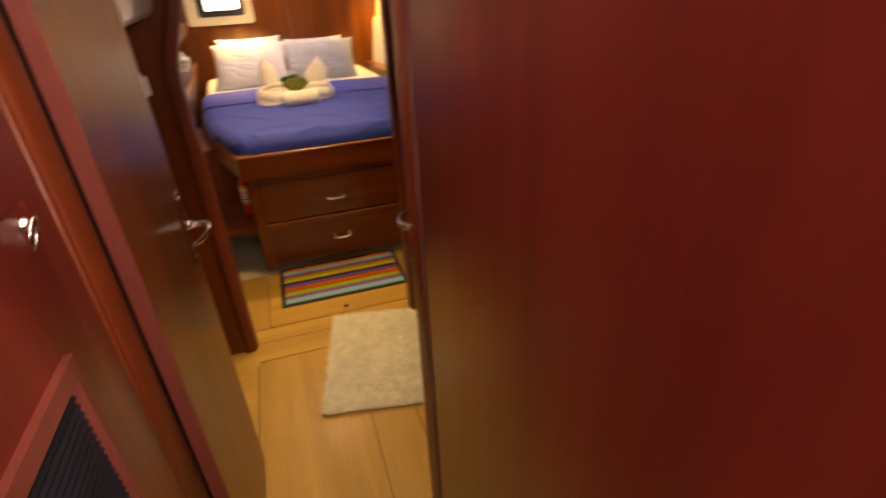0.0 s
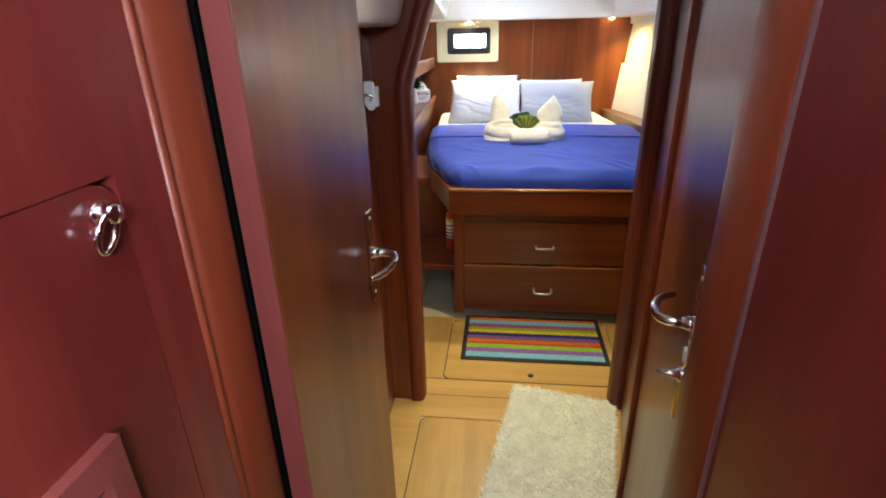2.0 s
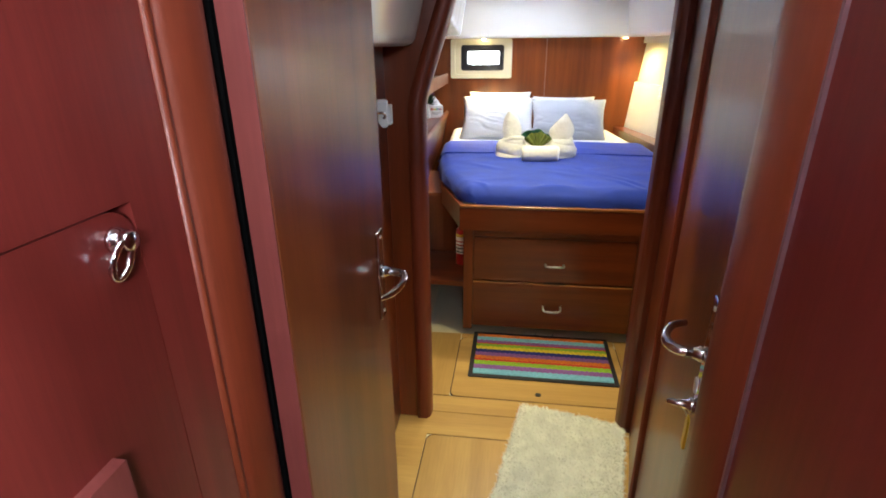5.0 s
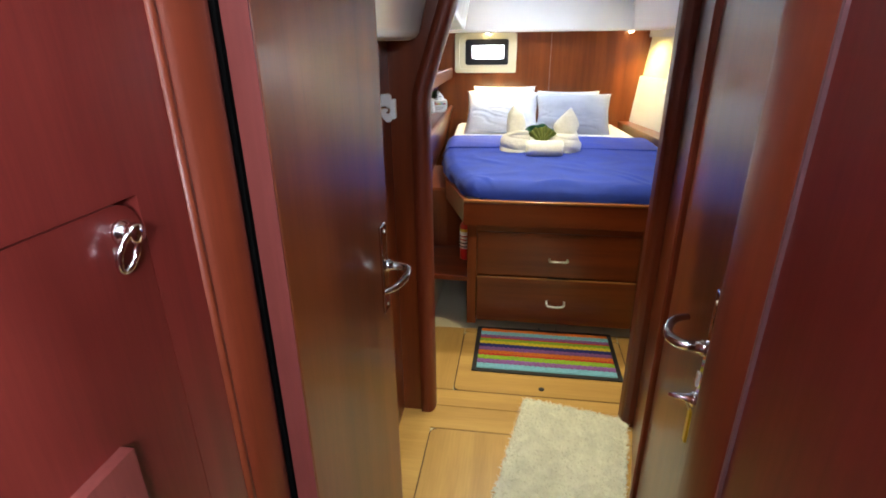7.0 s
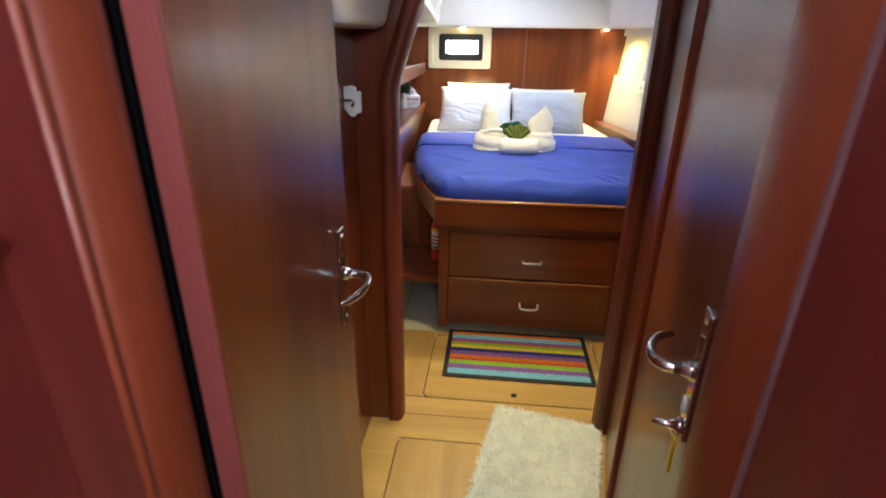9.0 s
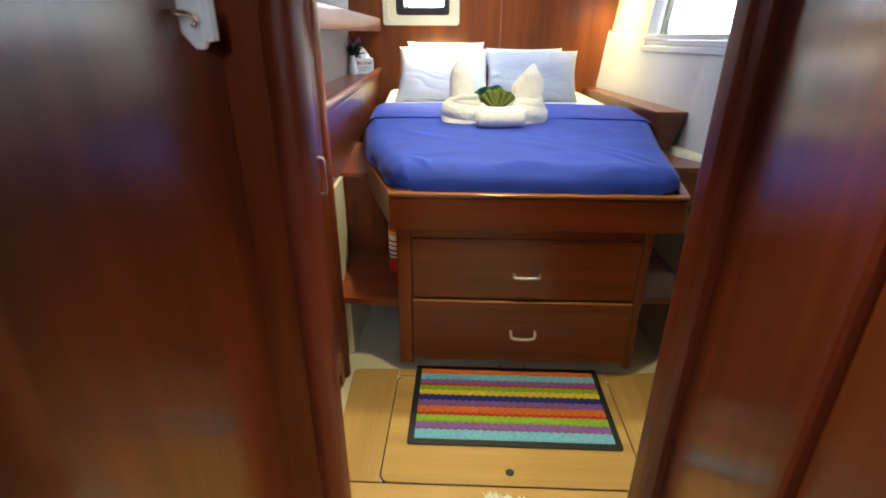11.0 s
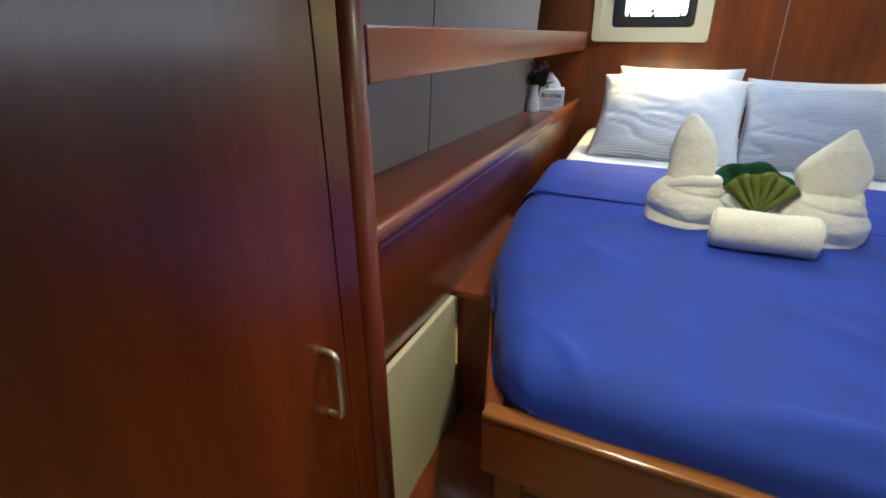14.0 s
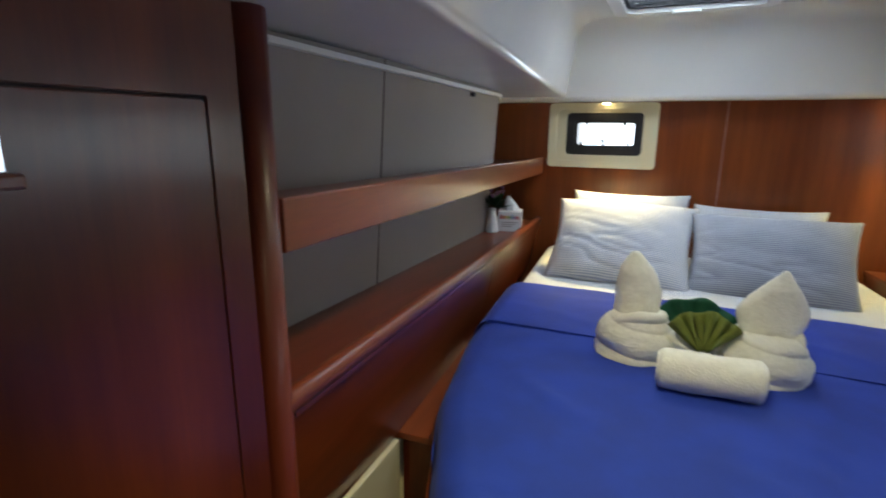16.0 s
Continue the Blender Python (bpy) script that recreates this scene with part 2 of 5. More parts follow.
def rounded(x0, x1, y0, y1, r, n=5, corners=(1, 1, 1, 1)):
    pts = []
    for (cx, cy, a0), on in zip(((x1 - r, y1 - r, 0), (x0 + r, y1 - r, 90), (x0 + r, y0 + r, 180), (x1 - r, y0 + r, 270)), corners):
        if not on:
            pts.append((x1 if a0 in (0, 270) else x0, y1 if a0 in (0, 90) else y0))
            continue
        for i in range(n + 1):
            t = radians(a0 + 90 * i / n)
            pts.append((cx + r * math.cos(t), cy + r * math.sin(t)))
    return pts


def ring(outer, inner, axis, lo, hi):
    """A frame between two outlines with the same number of points."""
    bm = bmesh.new()
    put = {"z": lambda p, h: (p[0], p[1], h), "y": lambda p, h: (p[0], h, p[1]), "x": lambda p, h: (h, p[0], p[1])}[axis]
    rows = [[bm.verts.new(put(p, h)) for p in pts] for pts, h in ((outer, lo), (outer, hi), (inner, hi), (inner, lo))]
    n = len(outer)
    for k in range(4):
        for i in range(n):
            j = (i + 1) % n
            bm.faces.new((rows[k][i], rows[k][j], rows[(k + 1) % 4][j], rows[(k + 1) % 4][i]))
    bmesh.ops.recalc_face_normals(bm, faces=bm.faces)
    return bm


def tube(path, r, n=10, closed=False):
    bm = bmesh.new()
    pts = [Vector(p) for p in path]
    rows = []
    for i, p in enumerate(pts):
        a = pts[i - 1] if (i or closed) else p
        b = pts[(i + 1) % len(pts)] if (i + 1 < len(pts) or closed) else p
        d = (b - a).normalized()
        s = d.cross(Vector((0.31, 0.17, 0.93)))
        s = s.normalized() if s.length > 0.05 else d.cross(Vector((1, 0, 0))).normalized()
        u = s.cross(d)
        rr = r[i] if isinstance(r, (list, tuple)) else r
        rows.append([bm.verts.new(p + (s * math.cos(2 * math.pi * k / n) + u * math.sin(2 * math.pi * k / n)) * rr) for k in range(n)])
    for i in range(len(rows) - (0 if closed else 1)):
        q = rows[(i + 1) % len(rows)]
        for k in range(n):
            bm.faces.new((rows[i][k], rows[i][(k + 1) % n], q[(k + 1) % n], q[k]))
    if not closed:
        bm.faces.new(rows[0][::-1])
        bm.faces.new(rows[-1])
    bmesh.ops.recalc_face_normals(bm, faces=bm.faces)
    return bm


def smooth_path(pts, n=6):
    """Points along a smooth curve through pts."""
    P = [Vector(p) for p in pts]
    out = []
    for i in range(len(P) - 1):
        p0, p1, p2, p3 = P[max(i - 1, 0)], P[i], P[i + 1], P[min(i + 2, len(P) - 1)]
        for k in range(n):
            t = k / n
            out.append(0.5 * ((2 * p1) + (p2 - p0) * t + (2 * p0 - 5 * p1 + 4 * p2 - p3) * t * t + (3 * p1 - p0 - 3 * p2 + p3) * t ** 3))
    return out + [P[-1]]


def lathe(profile, centre, n=24, m=None):
    bm = bmesh.new()
    rows = [[bm.verts.new((r * math.cos(2 * math.pi * k / n), r * math.sin(2 * math.pi * k / n), z)) for k in range(n)] for r, z in profile]
    for a, b in zip(rows, rows[1:]):
        for k in range(n):
            bm.faces.new((a[k], a[(k + 1) % n], b[(k + 1) % n], b[k]))
    bm.faces.new(rows[0][::-1])
    bm.faces.new(rows[-1])
    bmesh.ops.recalc_face_normals(bm, faces=bm.faces)
    bm.transform(m if m else Matrix.Translation(centre))
    return bm


def grid(rows, close=False):
    """A sheet through rows of points."""
    bm = bmesh.new()
    v = [[bm.verts.new(p) for p in r] for r in rows]
    for a, b in zip(v, v[1:]):
        n = len(a)
        for k in range(n if close else n - 1):
            bm.faces.new((a[k], a[(k + 1) % n], b[(k + 1) % n], b[k]))
    bmesh.ops.recalc_face_normals(bm, faces=bm.faces)
    return bm


def to_mesh(name, bm, material, soft=False):
    me = bpy.data.meshes.new(name)
    bm.to_mesh(me)
    bm.free()
    me.materials.append(material)
    if soft:
        me.polygons.foreach_set("use_smooth", [True] * len(me.polygons))
    return me


def thing(name, at, label, category, group="", m=None):
    ob = new(name)
    ob.empty_display_size = 0.05
    ob.matrix_world = m if m else Matrix.Translation(at)
    ob["spot"] = [float(c) for c in ((0, 0, 0) if m else at)]
    return tagged(ob, label, category, group)


def part(name, bm, material, parent, label="", soft=False):
    """A part, its bmesh given in world places (or, under a turned thing, in that thing's own)."""
    spot = parent["spot"]
    bm.transform(Matrix.Translation([-c for c in spot]))
    ob = new(name, to_mesh(name, bm, material, soft))
    ob["spot"] = list(spot)
    ob.parent = parent
    return tagged(ob, label)


def solo(name, bm, material, label, category, kind="", soft=False):
    """A thing or a piece of the setting made of one mesh."""
    ob = new(name, to_mesh(name, bm, material, soft))
    ob["spot"] = [0.0, 0.0, 0.0]
    return tagged(ob, label, category, "", kind)


def setting(name, bm, material, label, category, soft=False):
    return solo(name, bm, material, label, category, "structure", soft)


# ---- the cabin's shell ----
AFT = 4.48          # face of the aft bulkhead
DOORWAY = 1.80      # face of the bulkhead with the cabin doorway

sole = setting("floor", box(-1.2, 1.6, -1.5, 4.7, -0.08, -0.006, 0), CREAM, "cream moulded cabin sole with light oak boards", "floor")


def floor_piece(pts, material, name="floor_board"):
    return part(name, prism(pts, "z", -0.006, 0.0, 0.0012, 1), material, sole)


G = 0.0016
floor_piece([(-0.44, -1.4), (0.23, -1.4), (0.23, 0.295), (-0.44, 0.295)], OAK_Y)
floor_piece([(-0.44, 0.3), (-0.292 - G, 0.3), (-0.292 - G, 1.7045), (0.52, 1.7045), (0.54, 1.8375), (-0.44, 1.8375)], OAK_X)
floor_piece(rounded(-0.29, 0.134, 0.30, 1.70, 0.03, 5, (0, 1, 1, 0)), OAK_Y, "floor_hatch")
floor_piece([(0.1365, 0.30), (0.31, 0.30), (0.31, 1.70), (0.1365, 1.70)], OAK_Y, "floor_hatch")
floor_piece([(0.31 + 2 * G, 0.3), (0.38, 0.3), (0.52, 1.70), (0.31 + 2 * G, 1.70)], OAK_Y)
floor_piece([(-0.44, 1.8405), (0.56, 1.8405), (0.60, 1.945), (-0.40, 1.945)], OAK_X)
floor_piece(rounded(-0.232, 0.545, 1.951, 2.432, 0.03), OAK_X, "floor_hatch")
floor_piece([(-0.385, 1.95), (-0.236, 1.95), (-0.236, 2.472), (-0.385, 2.468), (-0.402, 2.460), (-0.408, 2.445)], OAK_Y)
floor_piece([(0.549, 1.95), (0.76, 1.95), (0.795, 2.45), (0.788, 2.475), (0.765, 2.489), (0.549, 2.484)], OAK_Y)
floor_piece([(-0.232, 2.436), (0.545, 2.436), (0.545, 2.484), (-0.232, 2.472)], OAK_X)
for outline in (rounded(-0.236, 0.549, 1.947, 2.436, 0.032), rounded(-0.294, 0.316, 0.296, 1.7045, 0.032), [(-0.43, 1.834), (0.53, 1.834), (0.53, 1.843), (-0.43, 1.843)], [(-0.39, 1.9435), (0.58, 1.9435), (0.58, 1.9520), (-0.39, 1.9520)], [(-0.43, 0.293), (0.36, 0.293), (0.36, 0.302), (-0.43, 0.302)]):
    part("joint", prism(outline, "z", -0.0075, -0.0030, 0), SEAM, sole)
finger = solo("finger_hole", lathe([(0.013, 0.0), (0.013, 0.0022), (0.010, 0.0030)], (0.151, 1.998, 0.0), 18), BLACK,
              "black finger hole for lifting the oak floor hatch", "floor fitting", "", True)

# aft bulkhead, in two veneer panels with a pale seam, and the portlight's opening
PX0, PX1, PZ0, PZ1 = -0.505, -0.078, 1.205, 1.447


setting("wall_aft", box(-0.95, 0.219, AFT, AFT + 0.03, 0, PZ0, 0), WARMLIT_Z, "glossy mahogany veneer bulkhead behind the bed head, warm light in its colour", "wall")
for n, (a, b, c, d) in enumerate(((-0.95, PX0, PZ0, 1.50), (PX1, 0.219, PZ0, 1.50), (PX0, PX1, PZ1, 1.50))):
    setting("wall_aft_%d" % (n + 2), box(a, b, AFT, AFT + 0.03, c, d, 0), WARMLIT_Z, "glossy mahogany veneer bulkhead round the portlight, warm light in its colour", "wall")
setting("wall_aft_5", box(0.223, 1.2, AFT, AFT + 0.03, 0, 1.50, 0), WARMLIT_Z, "glossy mahogany veneer bulkhead beside the seam, warm light in its colour", "wall")
setting("trim_seam", box(0.219, 0.223, AFT - 0.0005, AFT + 0.01, 0.7, 1.50, 0), INLAY, "pale seam between two veneer panels", "trim")

# doorway bulkhead
LEFT = [(-1.0, 0), (-0.312, 0), (-0.312, 1.285), (-0.15, 1.76), (-0.15, 2.02), (-1.0, 2.02)]
setting("wall_doorway_port", prism(LEFT, "y", DOORWAY, DOORWAY + 0.075, 0.003), WOOD_Z, "mahogany bulkhead with a canted upper doorway corner", "wall")
jamb = setting("trim_jamb_port", grid([[(x + dx, y, z) for dx, y in ((0.0, DOORWAY - 0.012), (-0.035, DOORWAY - 0.012), (-0.035, DOORWAY + 0.087), (0.0, DOORWAY + 0.087), (0.012, DOORWAY + 0.075), (0.018, DOORWAY + 0.055), (0.018, DOORWAY + 0.02), (0.012, DOORWAY))]
                for x, z in ((-0.31, 0.0), (-0.31, 0.65), (-0.31, 1.24), (-0.300, 1.29), (-0.283, 1.34), (-0.148, 1.74), (-0.140, 2.0))], True), SOLID_Z, "rounded solid mahogany door jamb with a canted top", "door frame", True)
setting("wall_doorway_starboard", box(0.475, 1.5, DOORWAY + 0.02, DOORWAY + 0.09, 0, 2.02, 0.003), WOOD_Z, "mahogany bulkhead beside the cabin doorway", "wall")
setting("trim_jamb_starboard", prism([(0.52, DOORWAY + 0.005), (0.478, DOORWAY + 0.005), (0.462, DOORWAY + 0.014), (0.455, DOORWAY + 0.032), (0.455, DOORWAY + 0.075), (0.462, DOORWAY + 0.094), (0.478, DOORWAY + 0.102), (0.52, DOORWAY + 0.102)], "z", 0, 2.0, 0.002),
        SOLID_Z, "rounded solid mahogany door jamb", "door frame", True)
setting("wall_doorway_header", box(-0.15, 0.475, DOORWAY, DOORWAY + 0.09, 1.88, 2.02, 0.003), WOOD_X, "mahogany header over the cabin doorway", "wall")

# hull side to starboard, cream below the lip and white vinyl above it, with the long window
HULL = [(1.87, 1.06), (2.4, 1.055), (3.0, 1.05), (3.4, 1.035), (3.9, 0.955), (4.3, 0.885), (4.5, 0.85)]


def lip_z(y):
    return 0.729 - 0.079 * (y - 2.53)


def hull_x(y):
    return float(np.interp(y, [p[0] for p in HULL], [p[1] for p in HULL]))


ys = [1.87 + (4.5 - 1.87) * i / 30 for i in range(31)]
setting("wall_hull_lower", grid([[(0.79 - max(y - 2.6, 0) * 0.05, y, -0.01), (0.815 - max(y - 2.6, 0) * 0.05, y, 0.05), (0.885 - max(y - 2.7, 0) * 0.05, y, 0.286), (hull_x(y) - 0.06, y, 0.52), (hull_x(y) - 0.03, y, lip_z(y) - 0.02), (hull_x(y) - 0.026, y, lip_z(y) - 0.006), (hull_x(y) - 0.018, y, lip_z(y)), (hull_x(y), y, lip_z(y) + 0.001), (hull_x(y) + 0.12, y, lip_z(y) - 0.01), (1.5, y, -0.01)] for y in ys]), CREAM,
        "cream gelcoat hull side with a rounded lip", "wall", True)
W0, W1 = 2.30, 3.96


def upper(y, z):
    return hull_x(y) + 0.008 + 0.115 * min(max(z - 0.70, 0), 0.75)


def win_z(y):
    return 1.145 - 0.036 * (y - 2.6)


def lining(name, y0, y1, zf0, zf1, n=12, back=0.0, material=None):
    rows = [[(upper(y, z) + d + back, y, z) for z, d in ((zf0(y), 0), ((zf0(y) + zf1(y)) / 2, 0), (zf1(y), 0), (zf1(y), 0.05), (zf0(y), 0.05))] for y in [y0 + (y1 - y0) * i / n for i in range(n + 1)]]
    setting(name, grid(rows, True), material or VINYL, "white vinyl-lined hull side", "wall")


lining("wall_hull_upper", 1.87, 4.5, lambda y: lip_z(y) - 0.005, win_z, 24)
lining("wall_hull_upper_2", 1.87, 4.5, lambda y: 1.43, lambda y: 1.55, 24)
lining("wall_hull_upper_3", 1.87, W0, win_z, lambda y: 1.43, 3)
lining("wall_hull_upper_4", W1, 4.5, lambda y: 1.154, lambda y: 1.43, 6, 0.022, CREAM)
lining("wall_hull_upper_5", W1, 4.5, win_z, lambda y: 1.152, 6)

window = new("window_1")
tagged(window, "long cabin window with a white stepped sill and bright daylight", "window", "", "structure")
window["spot"] = [0.0, 0.0, 0.0]


def along(y0, y1, n, f):
    return grid([f(y0 + (y1 - y0) * i / n) for i in range(n + 1)], True)


for k, (lo, hi, proud) in enumerate(((-0.035, -0.006, 0.022), (-0.004, 0.022, 0.014), (0.024, 0.050, 0.020))):
    part("window_sill", along(W0 - 0.03, W1 + 0.03, 16, lambda y: [(upper(y, 1.15) - proud, y, win_z(y) + lo + 0.003), (upper(y, 1.15) - proud + 0.003, y, win_z(y) + lo), (upper(y, 1.15) + 0.05, y, win_z(y) + lo), (upper(y, 1.15) + 0.05, y, win_z(y) + hi), (upper(y, 1.15) - proud + 0.004, y, win_z(y) + hi), (upper(y, 1.15) - proud, y, win_z(y) + hi - 0.004)]), PLASTIC, window)
part("window_frame", along(W0 - 0.03, W1 + 0.03, 16, lambda y: [(upper(y, 1.42) - 0.02, y, 1.40), (upper(y, 1.42) + 0.05, y, 1.40), (upper(y, 1.42) + 0.05, y, 1.435), (upper(y, 1.42) - 0.02, y, 1.435)]), PLASTIC, window)
for y in (W0 - 0.01, W1):
    part("window_frame", block([(upper(y, 1.15) - 0.02, y, win_z(y)), (upper(y, 1.15) + 0.05, y, win_z(y)), (upper(y, 1.15) + 0.05, y + 0.03, win_z(y)), (upper(y, 1.15) - 0.02, y + 0.03, win_z(y)),
                               (upper(y, 1.42) - 0.02, y, 1.41), (upper(y, 1.42) + 0.05, y, 1.41), (upper(y, 1.42) + 0.05, y + 0.03, 1.41), (upper(y, 1.42) - 0.02, y + 0.03, 1.41)]), PLASTIC, window)
pane = part("pane", along(W0, W1, 16, lambda y: [(upper(y, 1.15) + 0.03, y, win_z(y) + 0.03), (upper(y, 1.42) + 0.03, y, 1.41), (upper(y, 1.42) + 0.036, y, 1.41), (upper(y, 1.15) + 0.036, y, win_z(y) + 0.03)]), GLASS, window)
pane.visible_shadow = False
setting("backdrop_starboard", board((1.34, 4.6), (1.45, 1.7), 0.01, (0.9, 1.7), (0.9, 1.7), 0), SKYGLOW, "bright overcast daylight outside the window", "backdrop")

# lining to port behind the shelves
def port_x(y, z):
    return -0.658 - 0.035 * (y - 3.05) + 0.067 * (z - 0.955) - 0.30 * max(y - 4.05, 0)


for n, (y0, y1) in enumerate(((2.40, 3.058), (3.061, 4.49))):
    setting("wall_port_lining_%d" % (n + 1), grid([[(port_x(y, z) - d, y, z) for z, d in ((0.60, 0), (1.0, 0), (1.52, 0), (1.52, 0.03), (0.60, 0.03))] for y in (y0, min((y0 + y1) / 2, 4.05), max(min(y1 - 0.01, 4.05), (y0 + y1) / 2 + 0.01), y1)], True), GREY, "grey vinyl lining behind the port shelves", "wall")
setting("trim_lining_seam", block([(port_x(3.06, 0.6) + 0.001, 3.0575, 0.6), (port_x(3.06, 0.6) + 0.001, 3.0615, 0.6), (port_x(3.06, 0.6) - 0.01, 3.0615, 0.6), (port_x(3.06, 0.6) - 0.01, 3.0575, 0.6), (port_x(3.06, 1.52) + 0.001, 3.0575, 1.52), (port_x(3.06, 1.52) + 0.001, 3.0615, 1.52), (port_x(3.06, 1.52) - 0.01, 3.0615, 1.52), (port_x(3.06, 1.52) - 0.01, 3.0575, 1.52)], 0), SEAM, "dark joint between two lining panels", "trim")
setting("wall_port_backing", box(-1.0, -0.95, 1.80, 4.5, 0, 2.0, 0), CREAM, "plain hull side behind the lining", "wall")
# added out of view, keeps outside light from the passage
setting("wall_passage_port_outer", box(-1.0, -0.95, -1.6, 1.8, 0, 2.0, 0), CREAM, "plain unseen wall added to close the passage", "wall")

# ceiling: soffits, coamings round a raised panel, and the hatch opening
CEIL = 1.80
HX0, HX1, HY0, HY1 = -0.19, 0.27, 3.66, 4.17


def edge_l(y):
    return float(np.interp(y, (1.8, 2.45, 4.48), (-0.24, -0.285, -0.465))), float(np.interp(y, (1.8, 2.45, 4.48), (1.54, 1.53, 1.495)))


def edge_r(y):
    return float(np.interp(y, (1.8, 3.4, 4.48), (0.98, 0.95, 0.80))), float(np.interp(y, (1.8, 4.48), (1.50, 1.475)))


yc = [1.88 + (4.40 - 1.88) * i / 16 for i in range(17)]
setting("ceiling", grid([[(-0.95, y, edge_l(y)[1] + 0.004), (edge_l(y)[0] - 0.008, y, edge_l(y)[1]), (edge_l(y)[0] + 0.004, y, edge_l(y)[1] + 0.004), (edge_l(y)[0] + 0.012, y, edge_l(y)[1] + 0.02),
                          (edge_l(y)[0] + 0.05, y, CEIL - 0.06), (edge_l(y)[0] + 0.07, y, CEIL - 0.02), (edge_l(y)[0] + 0.11, y, CEIL), (HX0 - 0.03, y, CEIL + 0.002)] for y in yc]), WHITE, "white gelcoat ceiling with coaming", "ceiling", True)
setting("ceiling_2", grid([[(1.4, y, edge_r(y)[1] + 0.002), (edge_r(y)[0], y, edge_r(y)[1]), (edge_r(y)[0] - 0.01, y, edge_r(y)[1] + 0.02), (edge_r(y)[0] - 0.05, y, CEIL - 0.05), (edge_r(y)[0] - 0.10, y, CEIL), (HX1 + 0.03, y, CEIL + 0.002)] for y in yc]), WHITE, "white gelcoat ceiling with coaming", "ceiling", True)
setting("ceiling_3", box(HX0 - 0.03, HX1 + 0.03, 1.88, HY0 - 0.03, CEIL + 0.002, CEIL + 0.03, 0), WHITE, "white gelcoat ceiling forward of the hatch", "ceiling")
setting("ceiling_4", grid([[(x, AFT + 0.03, 1.478), (x, 4.392, 1.476), (x, 4.375, 1.482), (x, 4.370, 1.50), (x, 4.33, CEIL - 0.06), (x, 4.312, CEIL - 0.02), (x, 4.275, CEIL), (x, HY1 + 0.03, CEIL + 0.003)] for x in [-0.96 + 0.1 * i for i in range(24)]]), WHITE, "white gelcoat aft coaming above the bulkhead", "ceiling", True)
setting("ceiling_5", ring([(-1.05, 1.75), (1.6, 1.75), (1.6, 4.75), (-1.05, 4.75)], [(HX0 - 0.02, HY0 - 0.02), (HX1 + 0.02, HY0 - 0.02), (HX1 + 0.02, HY1 + 0.02), (HX0 - 0.02, HY1 + 0.02)], "z", 1.84, 1.87), WHITE, "deck above the cabin with the hatch opening", "ceiling")

hatch = thing("deck_hatch", (0.04, 3.9, CEIL), "rectangular deck hatch with a dark gasket and bright acrylic", "hatch")
o = rounded(HX0 - 0.045, HX1 + 0.045, HY0 - 0.045, HY1 + 0.045, 0.05)
i2 = rounded(HX0, HX1, HY0, HY1, 0.035)
i3 = rounded(HX0 + 0.014, HX1 - 0.014, HY0 + 0.014, HY1 - 0.014, 0.03)
part("frame", ring(o, i2, "z", CEIL - 0.012, CEIL + 0.05), PLASTIC, hatch, "white hatch trim")
part("gasket", ring(i2, i3, "z", CEIL + 0.006, CEIL + 0.04), BLACK, hatch, "black rubber gasket")
part("catch", prism(rounded(-0.03, 0.07, 4.150, 4.185, 0.015), "z", CEIL - 0.022, CEIL - 0.012, 0.002), PLASTIC, hatch, "white hatch catch")
hp = part("pane", prism(i3, "z", CEIL + 0.02, CEIL + 0.028, 0), GLASS, hatch)
hp.visible_shadow = False
setting("backdrop_overhead", box(-0.6, 0.7, 3.2, 4.6, 2.20, 2.21, 0), SKYGLOW, "bright sky above the hatch", "backdrop")

# portlight
port = thing("portlight", (-0.29, AFT, 1.33), "small opening portlight with cream surround and black frame", "window")
o = rounded(-0.535, -0.047, 1.178, 1.475, 0.018)
i1 = rounded(-0.500, -0.082, 1.208, 1.446, 0.03)
i2 = rounded(-0.453, -0.110, 1.237, 1.430, 0.02)
i3 = rounded(-0.403, -0.148, 1.283, 1.385, 0.012)
part("surround", ring(o, i1, "y", AFT - 0.018, AFT + 0.002), CREAM, port, "cream moulded surround")
part("surround", ring(i1, i2, "y", AFT - 0.004, AFT + 0.028), CREAM, port, "cream recessed liner")
part("frame", ring(i2, i3, "y", AFT - 0.002, AFT + 0.022), BLACK, port, "black rubber-edged frame")
part("frame", ring(rounded(-0.440, -0.122, 1.250, 1.418, 0.016), rounded(-0.415, -0.138, 1.270, 1.396, 0.012), "y", AFT - 0.010, AFT - 0.002), BLACK, port)
pp = part("pane", prism(i3, "y", AFT + 0.008, AFT + 0.014, 0), GLASS, port)
pp.visible_shadow = False
for x, z in ((-0.36, 1.378), (-0.19, 1.378), (-0.38, 1.288), (-0.17, 1.288), (-0.28, 1.286)):
    part("lug", box(x - 0.006, x + 0.006, AFT - 0.008, AFT + 0.006, z - 0.008, z + 0.008, 0.002), BLACK, port)
part("knob", lathe([(0.008, 0), (0.009, 0.006), (0.005, 0.010)], None, 14, Matrix.Translation((-0.285, AFT + 0.004, 1.303)) @ pose(0, 0, 0, 90)), BLACK, port, "", True)
setting("backdrop_aft", box(-0.9, 0.4, 4.95, 4.96, 0.9, 1.8, 0), SKYGLOW, "bright daylight outside the portlight", "backdrop")

